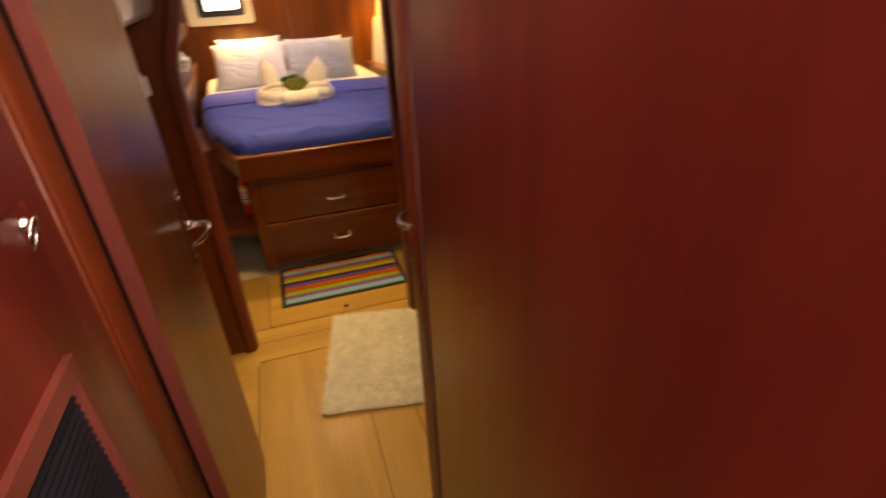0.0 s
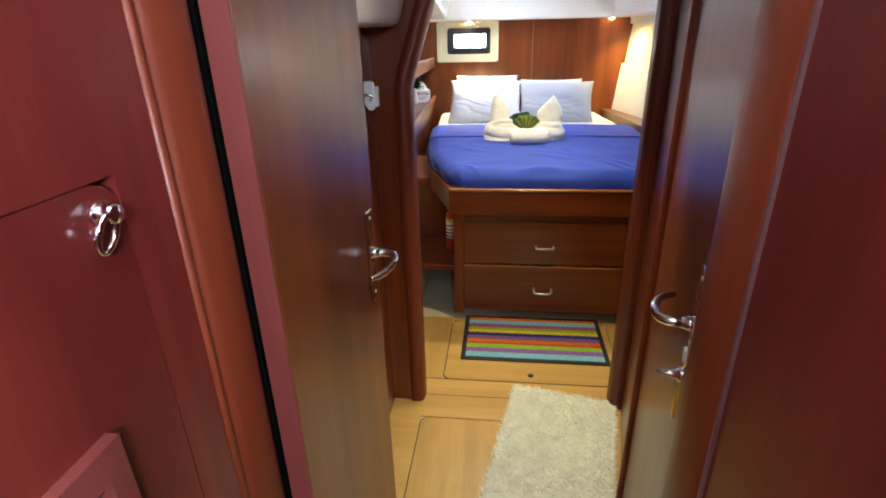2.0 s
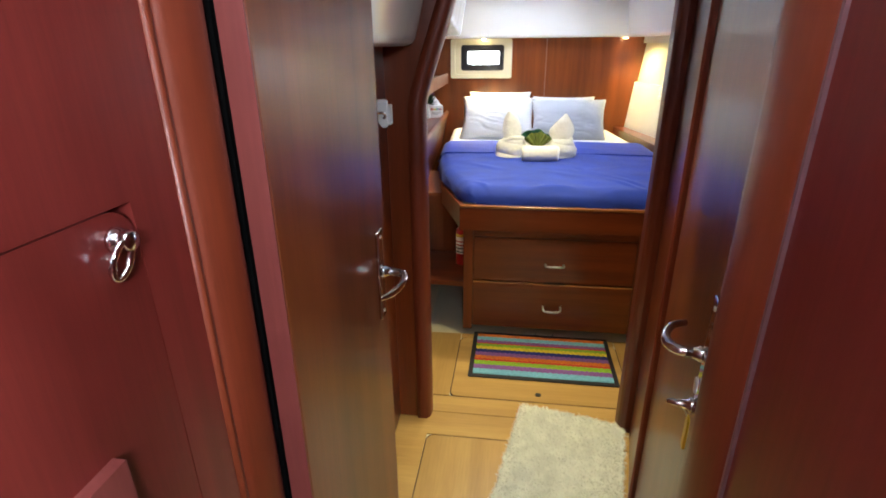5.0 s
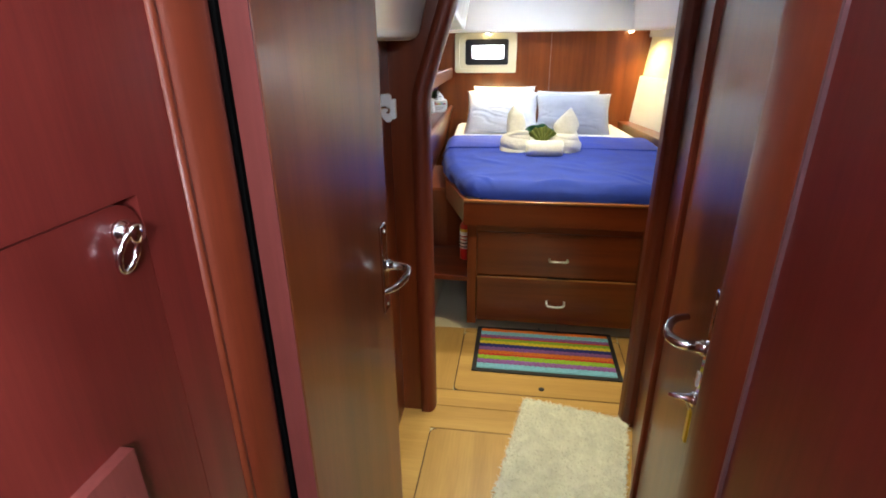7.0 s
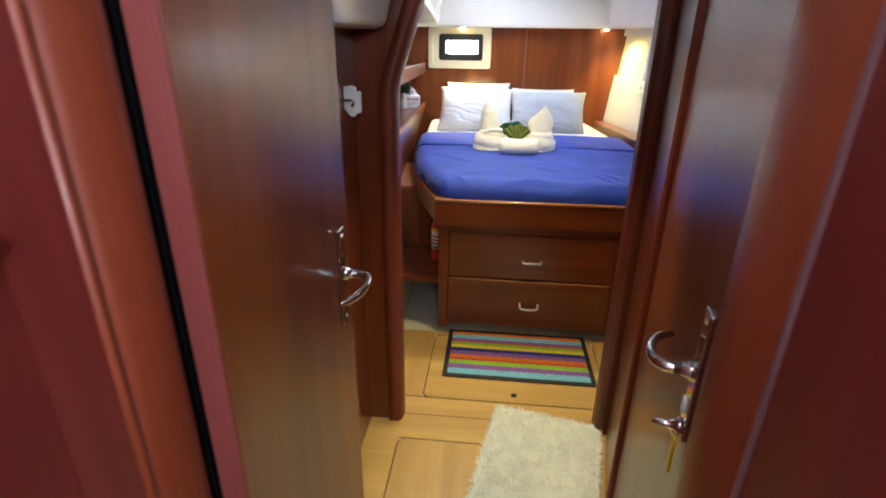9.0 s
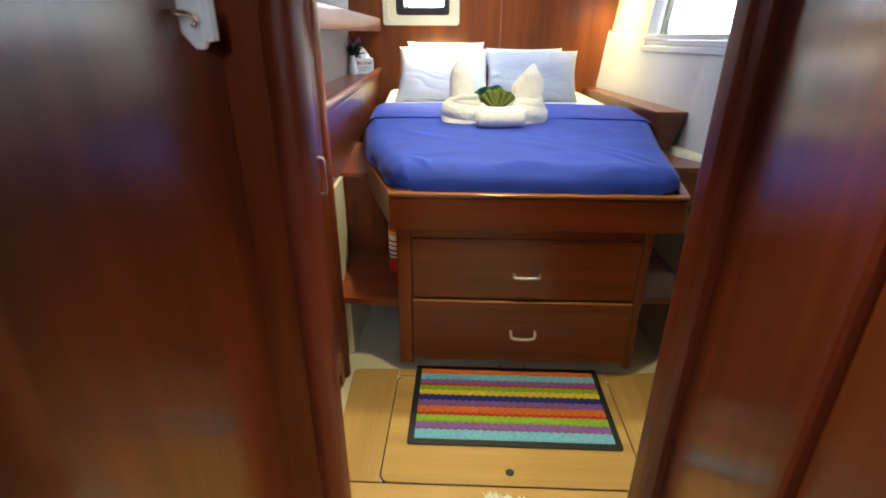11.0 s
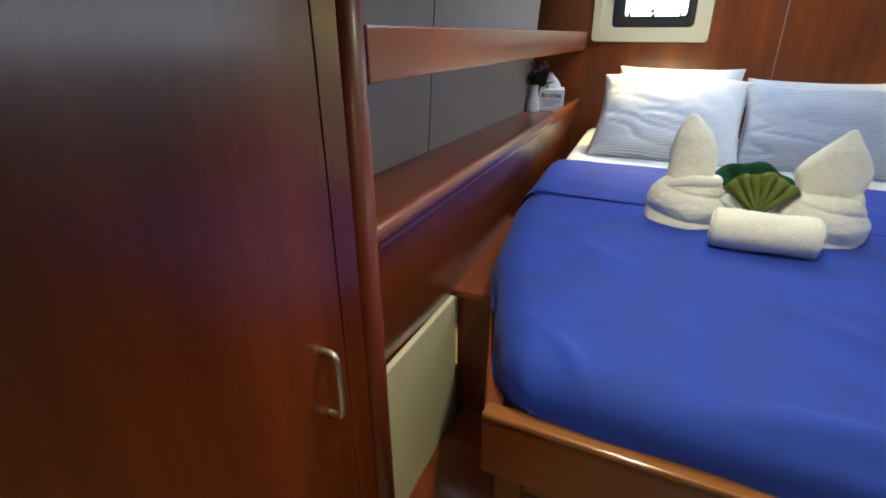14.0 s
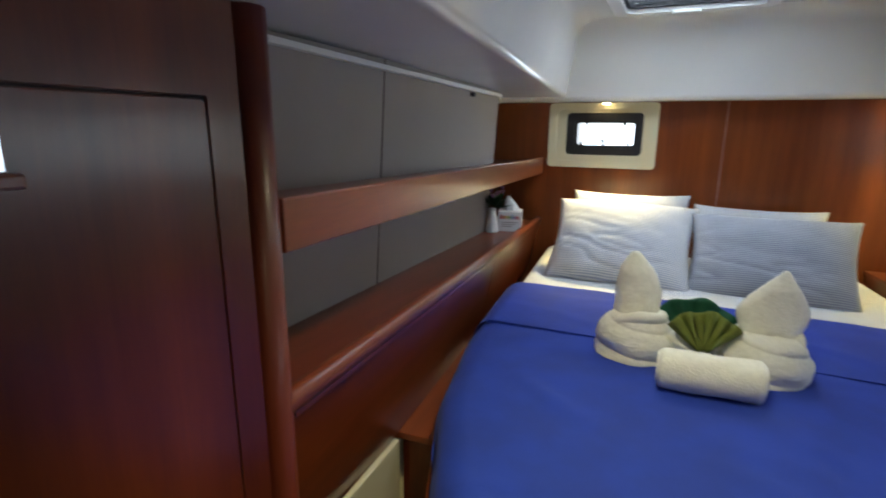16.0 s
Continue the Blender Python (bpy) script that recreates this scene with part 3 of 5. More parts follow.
# recessed reading lights under the aft coaming
for x in (-0.27, 0.80):
    spot = thing("reading_light", (x, 4.422, 1.476), "small round warm downlight under the coaming", "light", "downlights over the bed head")
    part("bezel", lathe([(0.017, -0.003), (0.027, -0.003), (0.029, 0.002), (0.017, 0.002)], (x, 4.422, 1.4735), 20), CHROME, spot, "chrome bezel", True)
    part("lens", lathe([(0.010, -0.008), (0.016, -0.004), (0.016, 0.001)], (x, 4.422, 1.4735), 16), LED, spot, "glowing warm lens")

# fixtures out of view; the passage one is added with its fill spot
for x, y, z, g in ((0.10, 1.45, 1.949, "ceiling downlights"), (0.18, 2.14, CEIL + 0.001, "ceiling downlights"), (-0.03, 2.76, CEIL + 0.001, "ceiling downlights")):
    dl = thing("unseen_downlight", (x, y, z), "small round warm ceiling downlight with chrome bezel, out of view", "light", g)
    part("bezel", lathe([(0.030, -0.004), (0.042, -0.004), (0.045, 0.0), (0.030, 0.0)], (x, y, z), 24), CHROME, dl, "chrome bezel", True)
    part("lens", lathe([(0.029, -0.002), (0.029, -0.0005)], (x, y, z), 20), LED, dl, "glowing warm lens")

# ---- the passage ----
setting("ceiling_passage", ring([(-1.0, -1.6), (1.6, -1.6), (1.6, 1.84), (-1.0, 1.84)], [(-0.22, -0.12), (0.16, -0.12), (0.16, 0.42), (-0.22, 0.42)], "z", 1.95, 1.98), WHITE, "white ceiling of the passage with a skylight", "ceiling")
setting("backdrop_passage", box(-0.5, 0.45, -0.4, 0.7, 2.25, 2.26, 0), SKYGLOW, "bright sky above the passage", "backdrop")
pl = setting("window_2", box(-0.23, 0.17, -0.13, 0.43, 1.965, 1.972, 0), GLASS, "skylight pane over the passage", "window")
pl.visible_shadow = False
# added wall behind the camera, only shuts the passage off
setting("wall_passage_closure", box(-1.0, 0.6, -1.5, -1.45, 0, 1.98, 0), DAYLIT_Z, "unseen mahogany wall added to close the passage's other end", "wall")

# locker front to port
LX = -0.305
setting("wall_locker_port", box(LX - 0.03, LX - 0.0004, -1.45, 0.546, 1.3102, 1.97, 0.0), DAYLIT_Z, "red mahogany panel above the locker door", "wall")
setting("wall_locker_port_2", box(LX - 0.03, LX - 0.0004, 0.4868, 0.546, 0, 1.3102, 0.0), DAYLIT_Z, "red mahogany stile beside the locker door", "wall")
locker = thing("locker_door", (LX, 0.2, 0.0), "red mahogany locker door with rounded corner and vent", "door")
LP = rounded(-0.25, 0.485, 0.06, 1.309, 0.028, 6, (1, 1, 0, 0))
VY0, VY1, VZ0, VZ1 = -0.05, 0.387, 0.815, 1.096


part("panel", prism([(y, z) for y, z in LP if z > 1.1] + [(-0.25, VZ1), (0.485, VZ1)], "x", LX - 0.03, LX, 0.0), DAYLIT_Z, locker)
part("panel", box(LX - 0.03, LX, VY1, 0.485, 0.06, VZ1, 0.0), DAYLIT_Z, locker)
part("panel", box(LX - 0.03, LX, -0.25, VY0, 0.06, VZ1, 0.0), DAYLIT_Z, locker)
part("panel", box(LX - 0.03, LX, VY0, VY1, 0.06, VZ0, 0.0), DAYLIT_Z, locker)
setting("wall_locker_port_3", box(LX - 0.03, LX - 0.003, -1.45, -0.252, 0, 1.311, 0.002), DAYLIT_Z, "red mahogany locker front", "wall")
vent = part("vent_frame", ring([(VY0 - 0.02, VZ0 - 0.02), (VY1 + 0.016, VZ0 - 0.02), (VY1 + 0.016, VZ1 + 0.026), (VY0 - 0.02, VZ1 + 0.026)], [(VY0 + 0.004, VZ0 + 0.004), (VY1 - 0.004, VZ0 + 0.004), (VY1 - 0.004, VZ1 - 0.004), (VY0 + 0.004, VZ1 - 0.004)], "x", LX - 0.01, LX + 0.012), EDGE, locker, "mahogany vent frame")
part("vent_backing", box(LX - 0.028, LX - 0.022, VY0, VY1, VZ0, VZ1, 0), BLACK, locker)
nslat = 19
for k in range(nslat):
    z = VZ0 + 0.012 + (VZ1 - VZ0 - 0.024) * k / (nslat - 1)
    part("slat", block([(LX - 0.016, VY0, z - 0.0035), (LX + 0.003, VY0, z - 0.0050), (LX + 0.003, VY1, z - 0.0050), (LX - 0.016, VY1, z - 0.0035), (LX - 0.016, VY0, z + 0.001), (LX - 0.001, VY0, z + 0.0005), (LX - 0.001, VY1, z + 0.0005), (LX - 0.016, VY1, z + 0.001)], 0.001, 1), VENT, locker)
pull = part("ring_pull", lathe([(0.0105, 0.0), (0.0105, 0.003), (0.0075, 0.006), (0.0070, 0.010), (0.0090, 0.013), (0.0070, 0.0165)], None, 18, Matrix.Translation((LX, 0.461, 1.2865)) @ pose(0, 0, 0, 0, 90)), CHROME, locker, "chrome knob with hanging ring", True)
part("ring", tube([(LX + 0.010 + 0.003 * math.cos(a), 0.4525 + 0.0035 * math.cos(a) + 0.0100 * math.sin(a), 1.2735 + 0.0150 * math.cos(a)) for a in [2 * math.pi * k / 28 for k in range(28)]], 0.0029, 8, True), CHROME, pull, "chrome ring", True)

setting("trim_post_port", prism([(LX - 0.05, 0.547), (LX - 0.001, 0.547), (LX + 0.003, 0.549), (LX + 0.004, 0.554), (LX + 0.0005, 0.5565), (LX + 0.004, 0.559), (LX + 0.009, 0.567), (LX + 0.0140, 0.583), (LX + 0.017, 0.603), (LX + 0.015, 0.615), (LX + 0.008, 0.622), (LX - 0.01, 0.624), (LX - 0.05, 0.624)], "z", 0, 1.97, 0), SOLID_Z,
        "orange-red solid mahogany corner post with a groove", "trim", True)
setting("trim_post_inlay_port", box(LX - 0.004, LX + 0.0022, 0.5550, 0.5580, 0, 1.97, 0), JOINT, "thin pale joint line on the corner post", "trim")
# black strip put where only the dark gap shows
setting("trim_gap_shade", box(-0.36, -0.292, 0.630, 0.638, 0, 1.97, 0), GAP, "black strip standing in for the dark gap beside the open door", "trim")
setting("wall_behind_door", box(-0.47, -0.42, 0.60, 1.80, 0, 1.97, 0), WOOD_Z, "dark mahogany passage wall behind the open door", "wall")
# black filler in place of the shade behind the post
setting("wall_behind_door_2", box(-0.42, LX - 0.05, 0.603, 0.624, 0, 1.97, 0), GAP, "black filler standing in for shade in the door rebate", "trim")

door = thing("open_door_port", (-0.275, 0.63, 0.0), "mahogany veneer door standing open with pinkish edge", "door")
DA, DB = (-0.261, 0.640), (-0.267, 1.128)
part("leaf", board(DA, DB, 0.030, (0.03, 1.86), (0.03, 1.86), 0.0015), LEAF_Z, door)
part("edge_band", box(-0.2915, -0.2615, 0.6365, 0.6395, 0.03, 1.86, 0), EDGE, door, "pinkish veneered door edge")


def lever_plate(owner, m, way, drop, reach=1.0):
    """A long plate with a returned lever; in the door's own frame x runs along it, y out of it."""
    def P(bm):
        bm.transform(m)
        return bm
    plate = part("escutcheon", P(box(-0.017, 0.017, 0.0, 0.007, -0.105, 0.090, 0.002)), CHROME, owner, "chrome long backplate")
    part("rose", P(lathe([(0.012, 0), (0.012, 0.010), (0.009, 0.013), (0.008, 0.022)], None, 18, pose(0, 0.005, 0, -90))), CHROME, plate, "", True)
    path = smooth_path([(0, 0.02, 0), (0.002 * way, 0.040, 0), (0.016 * way, 0.056, 0.001 * drop), (0.050 * reach * way, 0.058, 0.006 * drop), (0.085 * reach * way, 0.046, 0.014 * drop), (0.102 * reach * way, 0.026, 0.020 * drop)], 6)
    part("lever", P(tube(path, [0.0085] * 6 + [0.0085 - 0.003 * k / 24 for k in range(len(path) - 6)], 12)), CHROME, plate, "polished chrome returned lever", True)
    for z in (-0.09, 0.075):
        part("screw", P(lathe([(0.004, 0), (0.0035, 0.0015)], None, 10, pose(0, 0.007, z, -90))), NICKEL, plate)


da = math.atan2(DB[1] - DA[1], DB[0] - DA[0])
lever_plate(door, Matrix.Translation((-0.2635, 1.058, 0.995)) @ Matrix.Rotation(da, 4, "Z") @ Matrix.Diagonal((1, -1, 1, 1)), -1, -0.5)

catch = thing("door_catch", (-0.40, 1.68, 1.23), "white plastic door catch with a chrome hook", "door fitting")
part("housing", prism([(-0.420, 1.215), (-0.402, 1.192), (-0.390, 1.192), (-0.384, 1.202), (-0.384, 1.272), (-0.392, 1.278), (-0.420, 1.276)], "y", 1.676, 1.690, 0.003), PLASTIC, catch)
part("latch_body", prism(rounded(-0.3835, -0.372, 1.203, 1.262, 0.004), "y", 1.674, 1.694, 0.003), PLASTIC, catch)
part("hook", tube(smooth_path([(-0.42, 1.640, 1.242), (-0.402, 1.640, 1.242), (-0.392, 1.655, 1.240), (-0.388, 1.668, 1.232), (-0.394, 1.664, 1.222)], 5), 0.0042, 10), CHROME, catch, "chrome hook", True)

setting("ceiling_moulding", prism([(-0.42, 1.425), (-0.345, 1.425), (-0.322, 1.432), (-0.311, 1.448), (-0.283, 1.56), (-0.255, 1.68), (-0.20, 1.95), (-0.42, 1.95)], "y", 1.145, DOORWAY - 0.014, 0.004), WHITE, "cream-white overhead moulding in the passage", "ceiling", True)

# starboard side of the passage
setting("wall_passage_starboard", box(0.224, 0.262, -0.30, 0.5425, 0, 1.97, 0), DAYLIT_Z, "dark red mahogany panel beside the passage", "wall")
setting("trim_post_starboard", prism([(0.30, 0.546), (0.226, 0.546), (0.222, 0.549), (0.2205, 0.553), (0.218, 0.565), (0.216, 0.600), (0.219, 0.625), (0.226, 0.648), (0.240, 0.662), (0.262, 0.668), (0.30, 0.668)], "z", 0, 1.97, 0), SOLID_Z, "orange-red rounded solid mahogany door post", "trim", True)
setting("trim_post_inlay", box(0.2205, 0.228, 0.5425, 0.5465, 0, 1.97, 0), JOINT, "thin pale joint line on the door post", "trim")
RIGHT = pose(0.288, 0.76, 0, 0, 0, 78.5)


def right(bm):
    bm.transform(RIGHT)
    return bm


door2 = thing("passage_door", (0.35, 1.05, 0.0), "glossy mahogany passage door with chrome lever and lock", "door")
part("leaf", right(box(-0.085, 0.600, -0.040, 0.0, 0.015, 1.88, 0.0015)), LEAF_Z, door2)
setting("trim_door_frame", right(prism([(0.604, -0.03), (0.604, 0.010), (0.609, 0.016), (0.628, 0.016), (0.634, 0.010), (0.634, -0.03)], "z", 0, 1.97, 0)), SOLID_Z, "orange mahogany door frame strip", "door frame")
setting("wall_passage_starboard_2", right(box(0.634, 1.12, -0.05, 0.002, 0, 1.97, 0)), WOOD_Z, "glossy mahogany passage wall beside the doorway", "wall")
setting("wall_passage_starboard_3", box(0.30, 0.34, 0.54, 0.668, 0, 1.97, 0), WOOD_Z, "mahogany return behind the door post", "wall")
# hidden outer wall, added to keep the passage closed
setting("wall_passage_starboard_4", box(0.60, 0.64, -1.5, 1.85, 0, 1.97, 0), WOOD_Z, "plain unseen wall added to close the passage", "wall")
lever_plate(door2, RIGHT @ Matrix.Translation((0.04, 0.0, 1.006)), 1, 0.0, 0.9)
part("thumb_turn", right(lathe([(0.012, 0), (0.012, 0.008), (0.008, 0.010), (0.006, 0.022), (0.003, 0.040)], None, 16, pose(0.04, 0.006, 0.915, -90))), CHROME, door2, "chrome lock cylinder with key", True)
tag = thing("key_tag", (0.30, 0.80, 0.86), "small coloured plastic key tag hanging from the lock", "key tag")
part("tag", right(prism(rounded(0.030, 0.048, 0.835, 0.895, 0.006), "y", 0.010, 0.014, 0.001)), YELLOW, tag)
part("tag", right(prism(rounded(0.032, 0.046, 0.940, 0.965, 0.005), "y", 0.009, 0.013, 0.001)), PLASTIC, tag)
part("cord", right(tube(smooth_path([(0.040, 0.028, 0.913), (0.041, 0.020, 0.905), (0.040, 0.013, 0.892)], 4), 0.0012, 6)), NICKEL, tag)

# ---- rug and mat ----
RA = pose(0.08, 1.902, 0.0, 0, 0, -11.3)
RW, RL = 0.405, 0.63
rug = thing("bath_rug", (0.2, 1.6, 0.0), "cream shaggy bath rug on the oak floor", "rug")
b = prism(rounded(0, RW, -RL, 0, 0.015), "z", 0.001, 0.016, 0.004)
b.transform(RA)
part("backing", b, SHAG, rug)
rng = random.Random(5)
verts, faces = [], []
for k in range(30000):
    x, y = rng.uniform(-0.004, RW + 0.004), rng.uniform(-RL - 0.004, 0.004)
    a, h, w = rng.uniform(0, 6.283), rng.uniform(0.008, 0.015), rng.uniform(0.0018, 0.0032)
    lx, ly = max(-0.010, min(0.010, rng.gauss(0, 0.007))), max(-0.010, min(0.010, rng.gauss(0, 0.007)))
    c, s = math.cos(a) * w, math.sin(a) * w
    i0 = len(verts)
    verts += [(x - c, y - s, 0.012), (x + c, y + s, 0.012), (x + lx + c * 0.7, y + ly + s * 0.7, 0.012 + h * 0.6), (x + lx * 1.7, y + ly * 1.7, 0.012 + h * 0.8)]
    faces += [(i0, i0 + 1, i0 + 2), (i0, i0 + 2, i0 + 3)]
me = bpy.data.meshes.new("pile")
me.from_pydata([tuple(RA @ Vector(v) - Vector((0.2, 1.6, 0.0))) for v in verts], [], faces)
me.materials.append(SHAG)
pile = new("shag_surface", me)
pile.parent = rug
tagged(pile, kind="stuff")

mat = thing("striped_door_mat", (0.18, 2.29, 0.0), "door mat with bright wavy stripes and black rubber border", "door mat")
MX0, MX1, MY0, MY1 = -0.168, 0.515, 2.094, 2.488
part("border", prism(rounded(MX0, MX1, MY0, MY1, 0.008), "z", 0.0005, 0.007, 0.002), BLACK, mat, "black rubber border")
STRIPES = [("blue", 2), ("purple", 1.6), ("green", 1.6), ("red", 0.5), ("orange", 1.6), ("purple", 1.4), ("navy", 1.3), ("yellow", 1.2), ("green", 1.1), ("red", 0.4), ("purple", 1.3), ("blue", 1.6), ("orange", 1.2)]
TONES = {"blue": (0.20, 0.52, 0.68), "purple": (0.26, 0.11, 0.36), "green": (0.27, 0.48, 0.03), "red": (0.60, 0.03, 0.03), "orange": (0.72, 0.17, 0.02), "navy": (0.02, 0.03, 0.22), "yellow": (0.80, 0.62, 0.03)}
PILE = {k: plain("mat_%s_pile" % k, c, 0.95, vary=0.3, scale=120.0, relief=0.8, relief_scale=500) for k, c in TONES.items()}
total, y = sum(s[1] for s in STRIPES), MY0 + 0.022
for n, (tone, w) in enumerate(STRIPES):
    d = w / total * (MY1 - MY0 - 0.044)
    rows = []
    N = 160
    for e, zz in ((0, 0.007), (0.12, 0.0105), (0.88, 0.0105), (1, 0.007)):
        rows.append([(MX0 + 0.022 + (MX1 - MX0 - 0.044) * k / N, y + d * e + (0.0030 * (abs(k % 6 - 3) - 1.5) / 1.5 if 0 < n and e < 0.5 or n < len(STRIPES) - 1 and e > 0.5 else 0), zz) for k in range(N + 1)])
    part("stripe", grid(rows), PILE[tone], mat)
    y += d
for x in (0.15, 0.24):
    part("loop", tube(smooth_path([(x, MY1 - 0.004, 0.005), (x + 0.002, MY1 + 0.012, 0.008), (x + 0.006, MY1 + 0.016, 0.003)], 4), 0.002, 6), BLACK, mat)

# ---- wardrobe ----
WX = -0.430
ward = thing("wardrobe", (WX, 2.15, 0.0), "tall glossy mahogany wardrobe with a bow handle and rounded post", "wardrobe")
part("body", box(-0.94, WX - 0.004, 1.89, 2.405, 0.0, 1.525, 0.0015), WOOD_Z, ward)
wd = part("door", prism([(1.900, 0.07), (2.3555, 0.07), (2.3555, 1.388), (2.3505, 1.393), (1.900, 1.395)], "x", WX - 0.004, WX, 0.0008, 1), WOOD_Z, ward)
part("stile", prism([(2.3580, 0.0), (2.404, 0.0), (2.404, 1.522), (1.895, 1.536), (1.895, 1.398), (2.3580, 1.396)], "x", WX - 0.004, WX, 0.0006, 1), WOOD_Z, ward)
part("joint", box(WX - 0.0045, WX - 0.0035, 1.895, 2.404, 0.02, 1.52, 0), SEAM, ward)
part("handle", tube(smooth_path([(WX, 2.306, 0.866), (WX + 0.016, 2.306, 0.866), (WX + 0.024, 2.306, 0.856), (WX + 0.025, 2.306, 0.812), (WX + 0.024, 2.306, 0.768), (WX + 0.016, 2.306, 0.759), (WX, 2.306, 0.759)], 5), 0.0052, 10), NICKEL, wd, "brushed metal bow handle", True)
part("post", prism([(WX - 0.03, 2.407), (WX - 0.002, 2.407), (WX + 0.006, 2.412), (WX + 0.012, 2.421), (WX + 0.013, 2.436), (WX + 0.008, 2.448), (WX - 0.004, 2.455), (WX - 0.03, 2.455)], "z", 0.0, 1.50, 0), SOLID_Z, ward, "rounded solid mahogany post", True)
part("base", box(-0.9, WX - 0.012, 1.90, 2.44, 0.0, 0.05, 0.002), CREAM, ward, "cream plinth")
mirror = thing("wardrobe_mirror", (WX, 2.05, 1.35), "small polished mirror on the wardrobe with a wooden lip", "mirror")
part("plate", box(WX, WX + 0.006, 1.98, 2.162, 1.330, 1.394, 0.0015), CHROME, mirror)
part("lip", box(WX, WX + 0.014, 1.97, 2.170, 1.318, 1.329, 0.002), SOLID_Y, mirror)

# ---- port shelves ----
def front_x(y):
    return -0.425 - 0.0665 * (y - 2.455)


def shelf_z(y):
    return 0.977 - 0.0375 * (y - 2.455)


S0, S1 = 2.456, AFT - 0.001
shelf = thing("port_shelf", (-0.5, 3.4, 0.6), "long mahogany shelf with a rounded lip along the bed", "shelf")
part("board", block([(front_x(S0), S0, shelf_z(S0) - 0.02), (front_x(S1), S1, shelf_z(S1) - 0.02), (port_x(S1, 0.9) - 0.01, S1, shelf_z(S1) - 0.02), (port_x(S0, 0.95) - 0.02, S0, shelf_z(S0) - 0.02),
                     (front_x(S0), S0, shelf_z(S0)), (front_x(S1), S1, shelf_z(S1)), (port_x(S1, 0.9) - 0.01, S1, shelf_z(S1)), (port_x(S0, 0.95) - 0.01, S0, shelf_z(S0))], 0), WOOD_Y, shelf)
for y0, y1 in ((S0, 3.60), (3.603, S1)):
    part("front_board", block([(front_x(y0) - 0.070, y0, 0.645), (front_x(y1) - 0.070, y1, 0.645), (front_x(y1) - 0.052, y1, 0.645), (front_x(y0) - 0.052, y0, 0.645),
                               (front_x(y0) - 0.018, y0, shelf_z(y0) + 0.006), (front_x(y1) - 0.018, y1, shelf_z(y1) + 0.006), (front_x(y1), y1, shelf_z(y1) + 0.006), (front_x(y0), y0, shelf_z(y0) + 0.006)], 0.001, 1), WOOD_Y, shelf)
part("lip", grid([[(front_x(y) + dx, y, shelf_z(y) + dz) for dx, dz in ((-0.026, 0.0), (-0.026, 0.010), (-0.022, 0.018), (-0.012, 0.022), (-0.002, 0.019), (0.005, 0.011), (0.005, -0.004), (0.001, -0.010))] for y in (2.44, 3.1, 3.8, S1)], True), SOLID_Y, shelf, "rounded solid mahogany lip", True)
rail = thing("shelf_fiddle_rail", (-0.5, 3.4, 1.2), "mahogany fiddle rail above the port shelf", "shelf")


def rail_z(y, k):
    return (1.200 - 0.0295 * (y - 2.455)) if k == 0 else (1.274 - 0.0275 * (y - 2.455))


part("board", block([(front_x(S0) - 0.016, S0, rail_z(S0, 0)), (front_x(S0) + 0.002, S0, rail_z(S0, 0)), (front_x(S1) + 0.002, S1, rail_z(S1, 0)), (front_x(S1) - 0.016, S1, rail_z(S1, 0)),
                     (front_x(S0) - 0.016, S0, rail_z(S0, 1)), (front_x(S0) + 0.002, S0, rail_z(S0, 1)), (front_x(S1) + 0.002, S1, rail_z(S1, 1)), (front_x(S1) - 0.016, S1, rail_z(S1, 1))], 0.003), SOLID_Y, rail)
part("shelf_board", block([(front_x(S0) - 0.016, S0, rail_z(S0, 1) - 0.036), (front_x(S1) - 0.016, S1, rail_z(S1, 1) - 0.036), (port_x(S1, 1.15) - 0.012, S1, rail_z(S1, 1) - 0.036), (port_x(S0, 1.2) - 0.012, S0, rail_z(S0, 1) - 0.036),
                           (front_x(S0) - 0.016, S0, rail_z(S0, 1) - 0.019), (front_x(S1) - 0.016, S1, rail_z(S1, 1) - 0.019), (port_x(S1, 1.15) - 0.012, S1, rail_z(S1, 1) - 0.019), (port_x(S0, 1.2) - 0.012, S0, rail_z(S0, 1) - 0.019)], 0), WOOD_Y, rail)
setting("trim_port_lining", grid([[(port_x(y, 1.5) + dx, y, edge_l(y)[1] - 0.008 - 0.006 * max(4.05 - y, 0) + dz) for dx, dz in ((0.0, -0.012), (0.010, -0.010), (0.014, 0.0), (0.0, 0.0))] for y in (2.41, 3.2, 4.05, S1)], True), PLASTIC, "thin white edge trim above the lining", "trim")
setting("trim_lining_clip", box(port_x(3.70, 1.48), port_x(3.70, 1.48) + 0.012, 3.69, 3.715, 1.468, 1.482, 0.002), BLACK, "small dark clip under the trim", "trim")

# ---- beside the bed, to port ----
panel = thing("cream_side_panel", (-0.48, 2.68, 0.29), "cream painted panel between wardrobe and bed", "panel")
part("panel", board((-0.450, 2.458), (-0.494, 2.880), 0.014, (0.02, 0.691), (0.02, 0.641), 0.002), CREAM, panel)
step = thing("low_port_step", (-0.35, 2.9, 0.26), "low mahogany step beside the bed base", "step")
part("tread", prism([(-0.462, 2.513), (-0.228, 2.500), (-0.228, 3.5), (-0.51, 3.5)], "z", 0.262, 0.289, 0.003), WOOD_X, step)
part("bracket", prism([(-0.450, 2.56), (-0.425, 2.56), (-0.425, 3.0), (-0.450, 3.0)], "z", 0.0, 0.262, 0.002), CREAM, step, "cream support")
ledge = thing("port_ledge", (-0.45, 3.1, 0.65), "mahogany ledge between shelf front and mattress", "shelf")
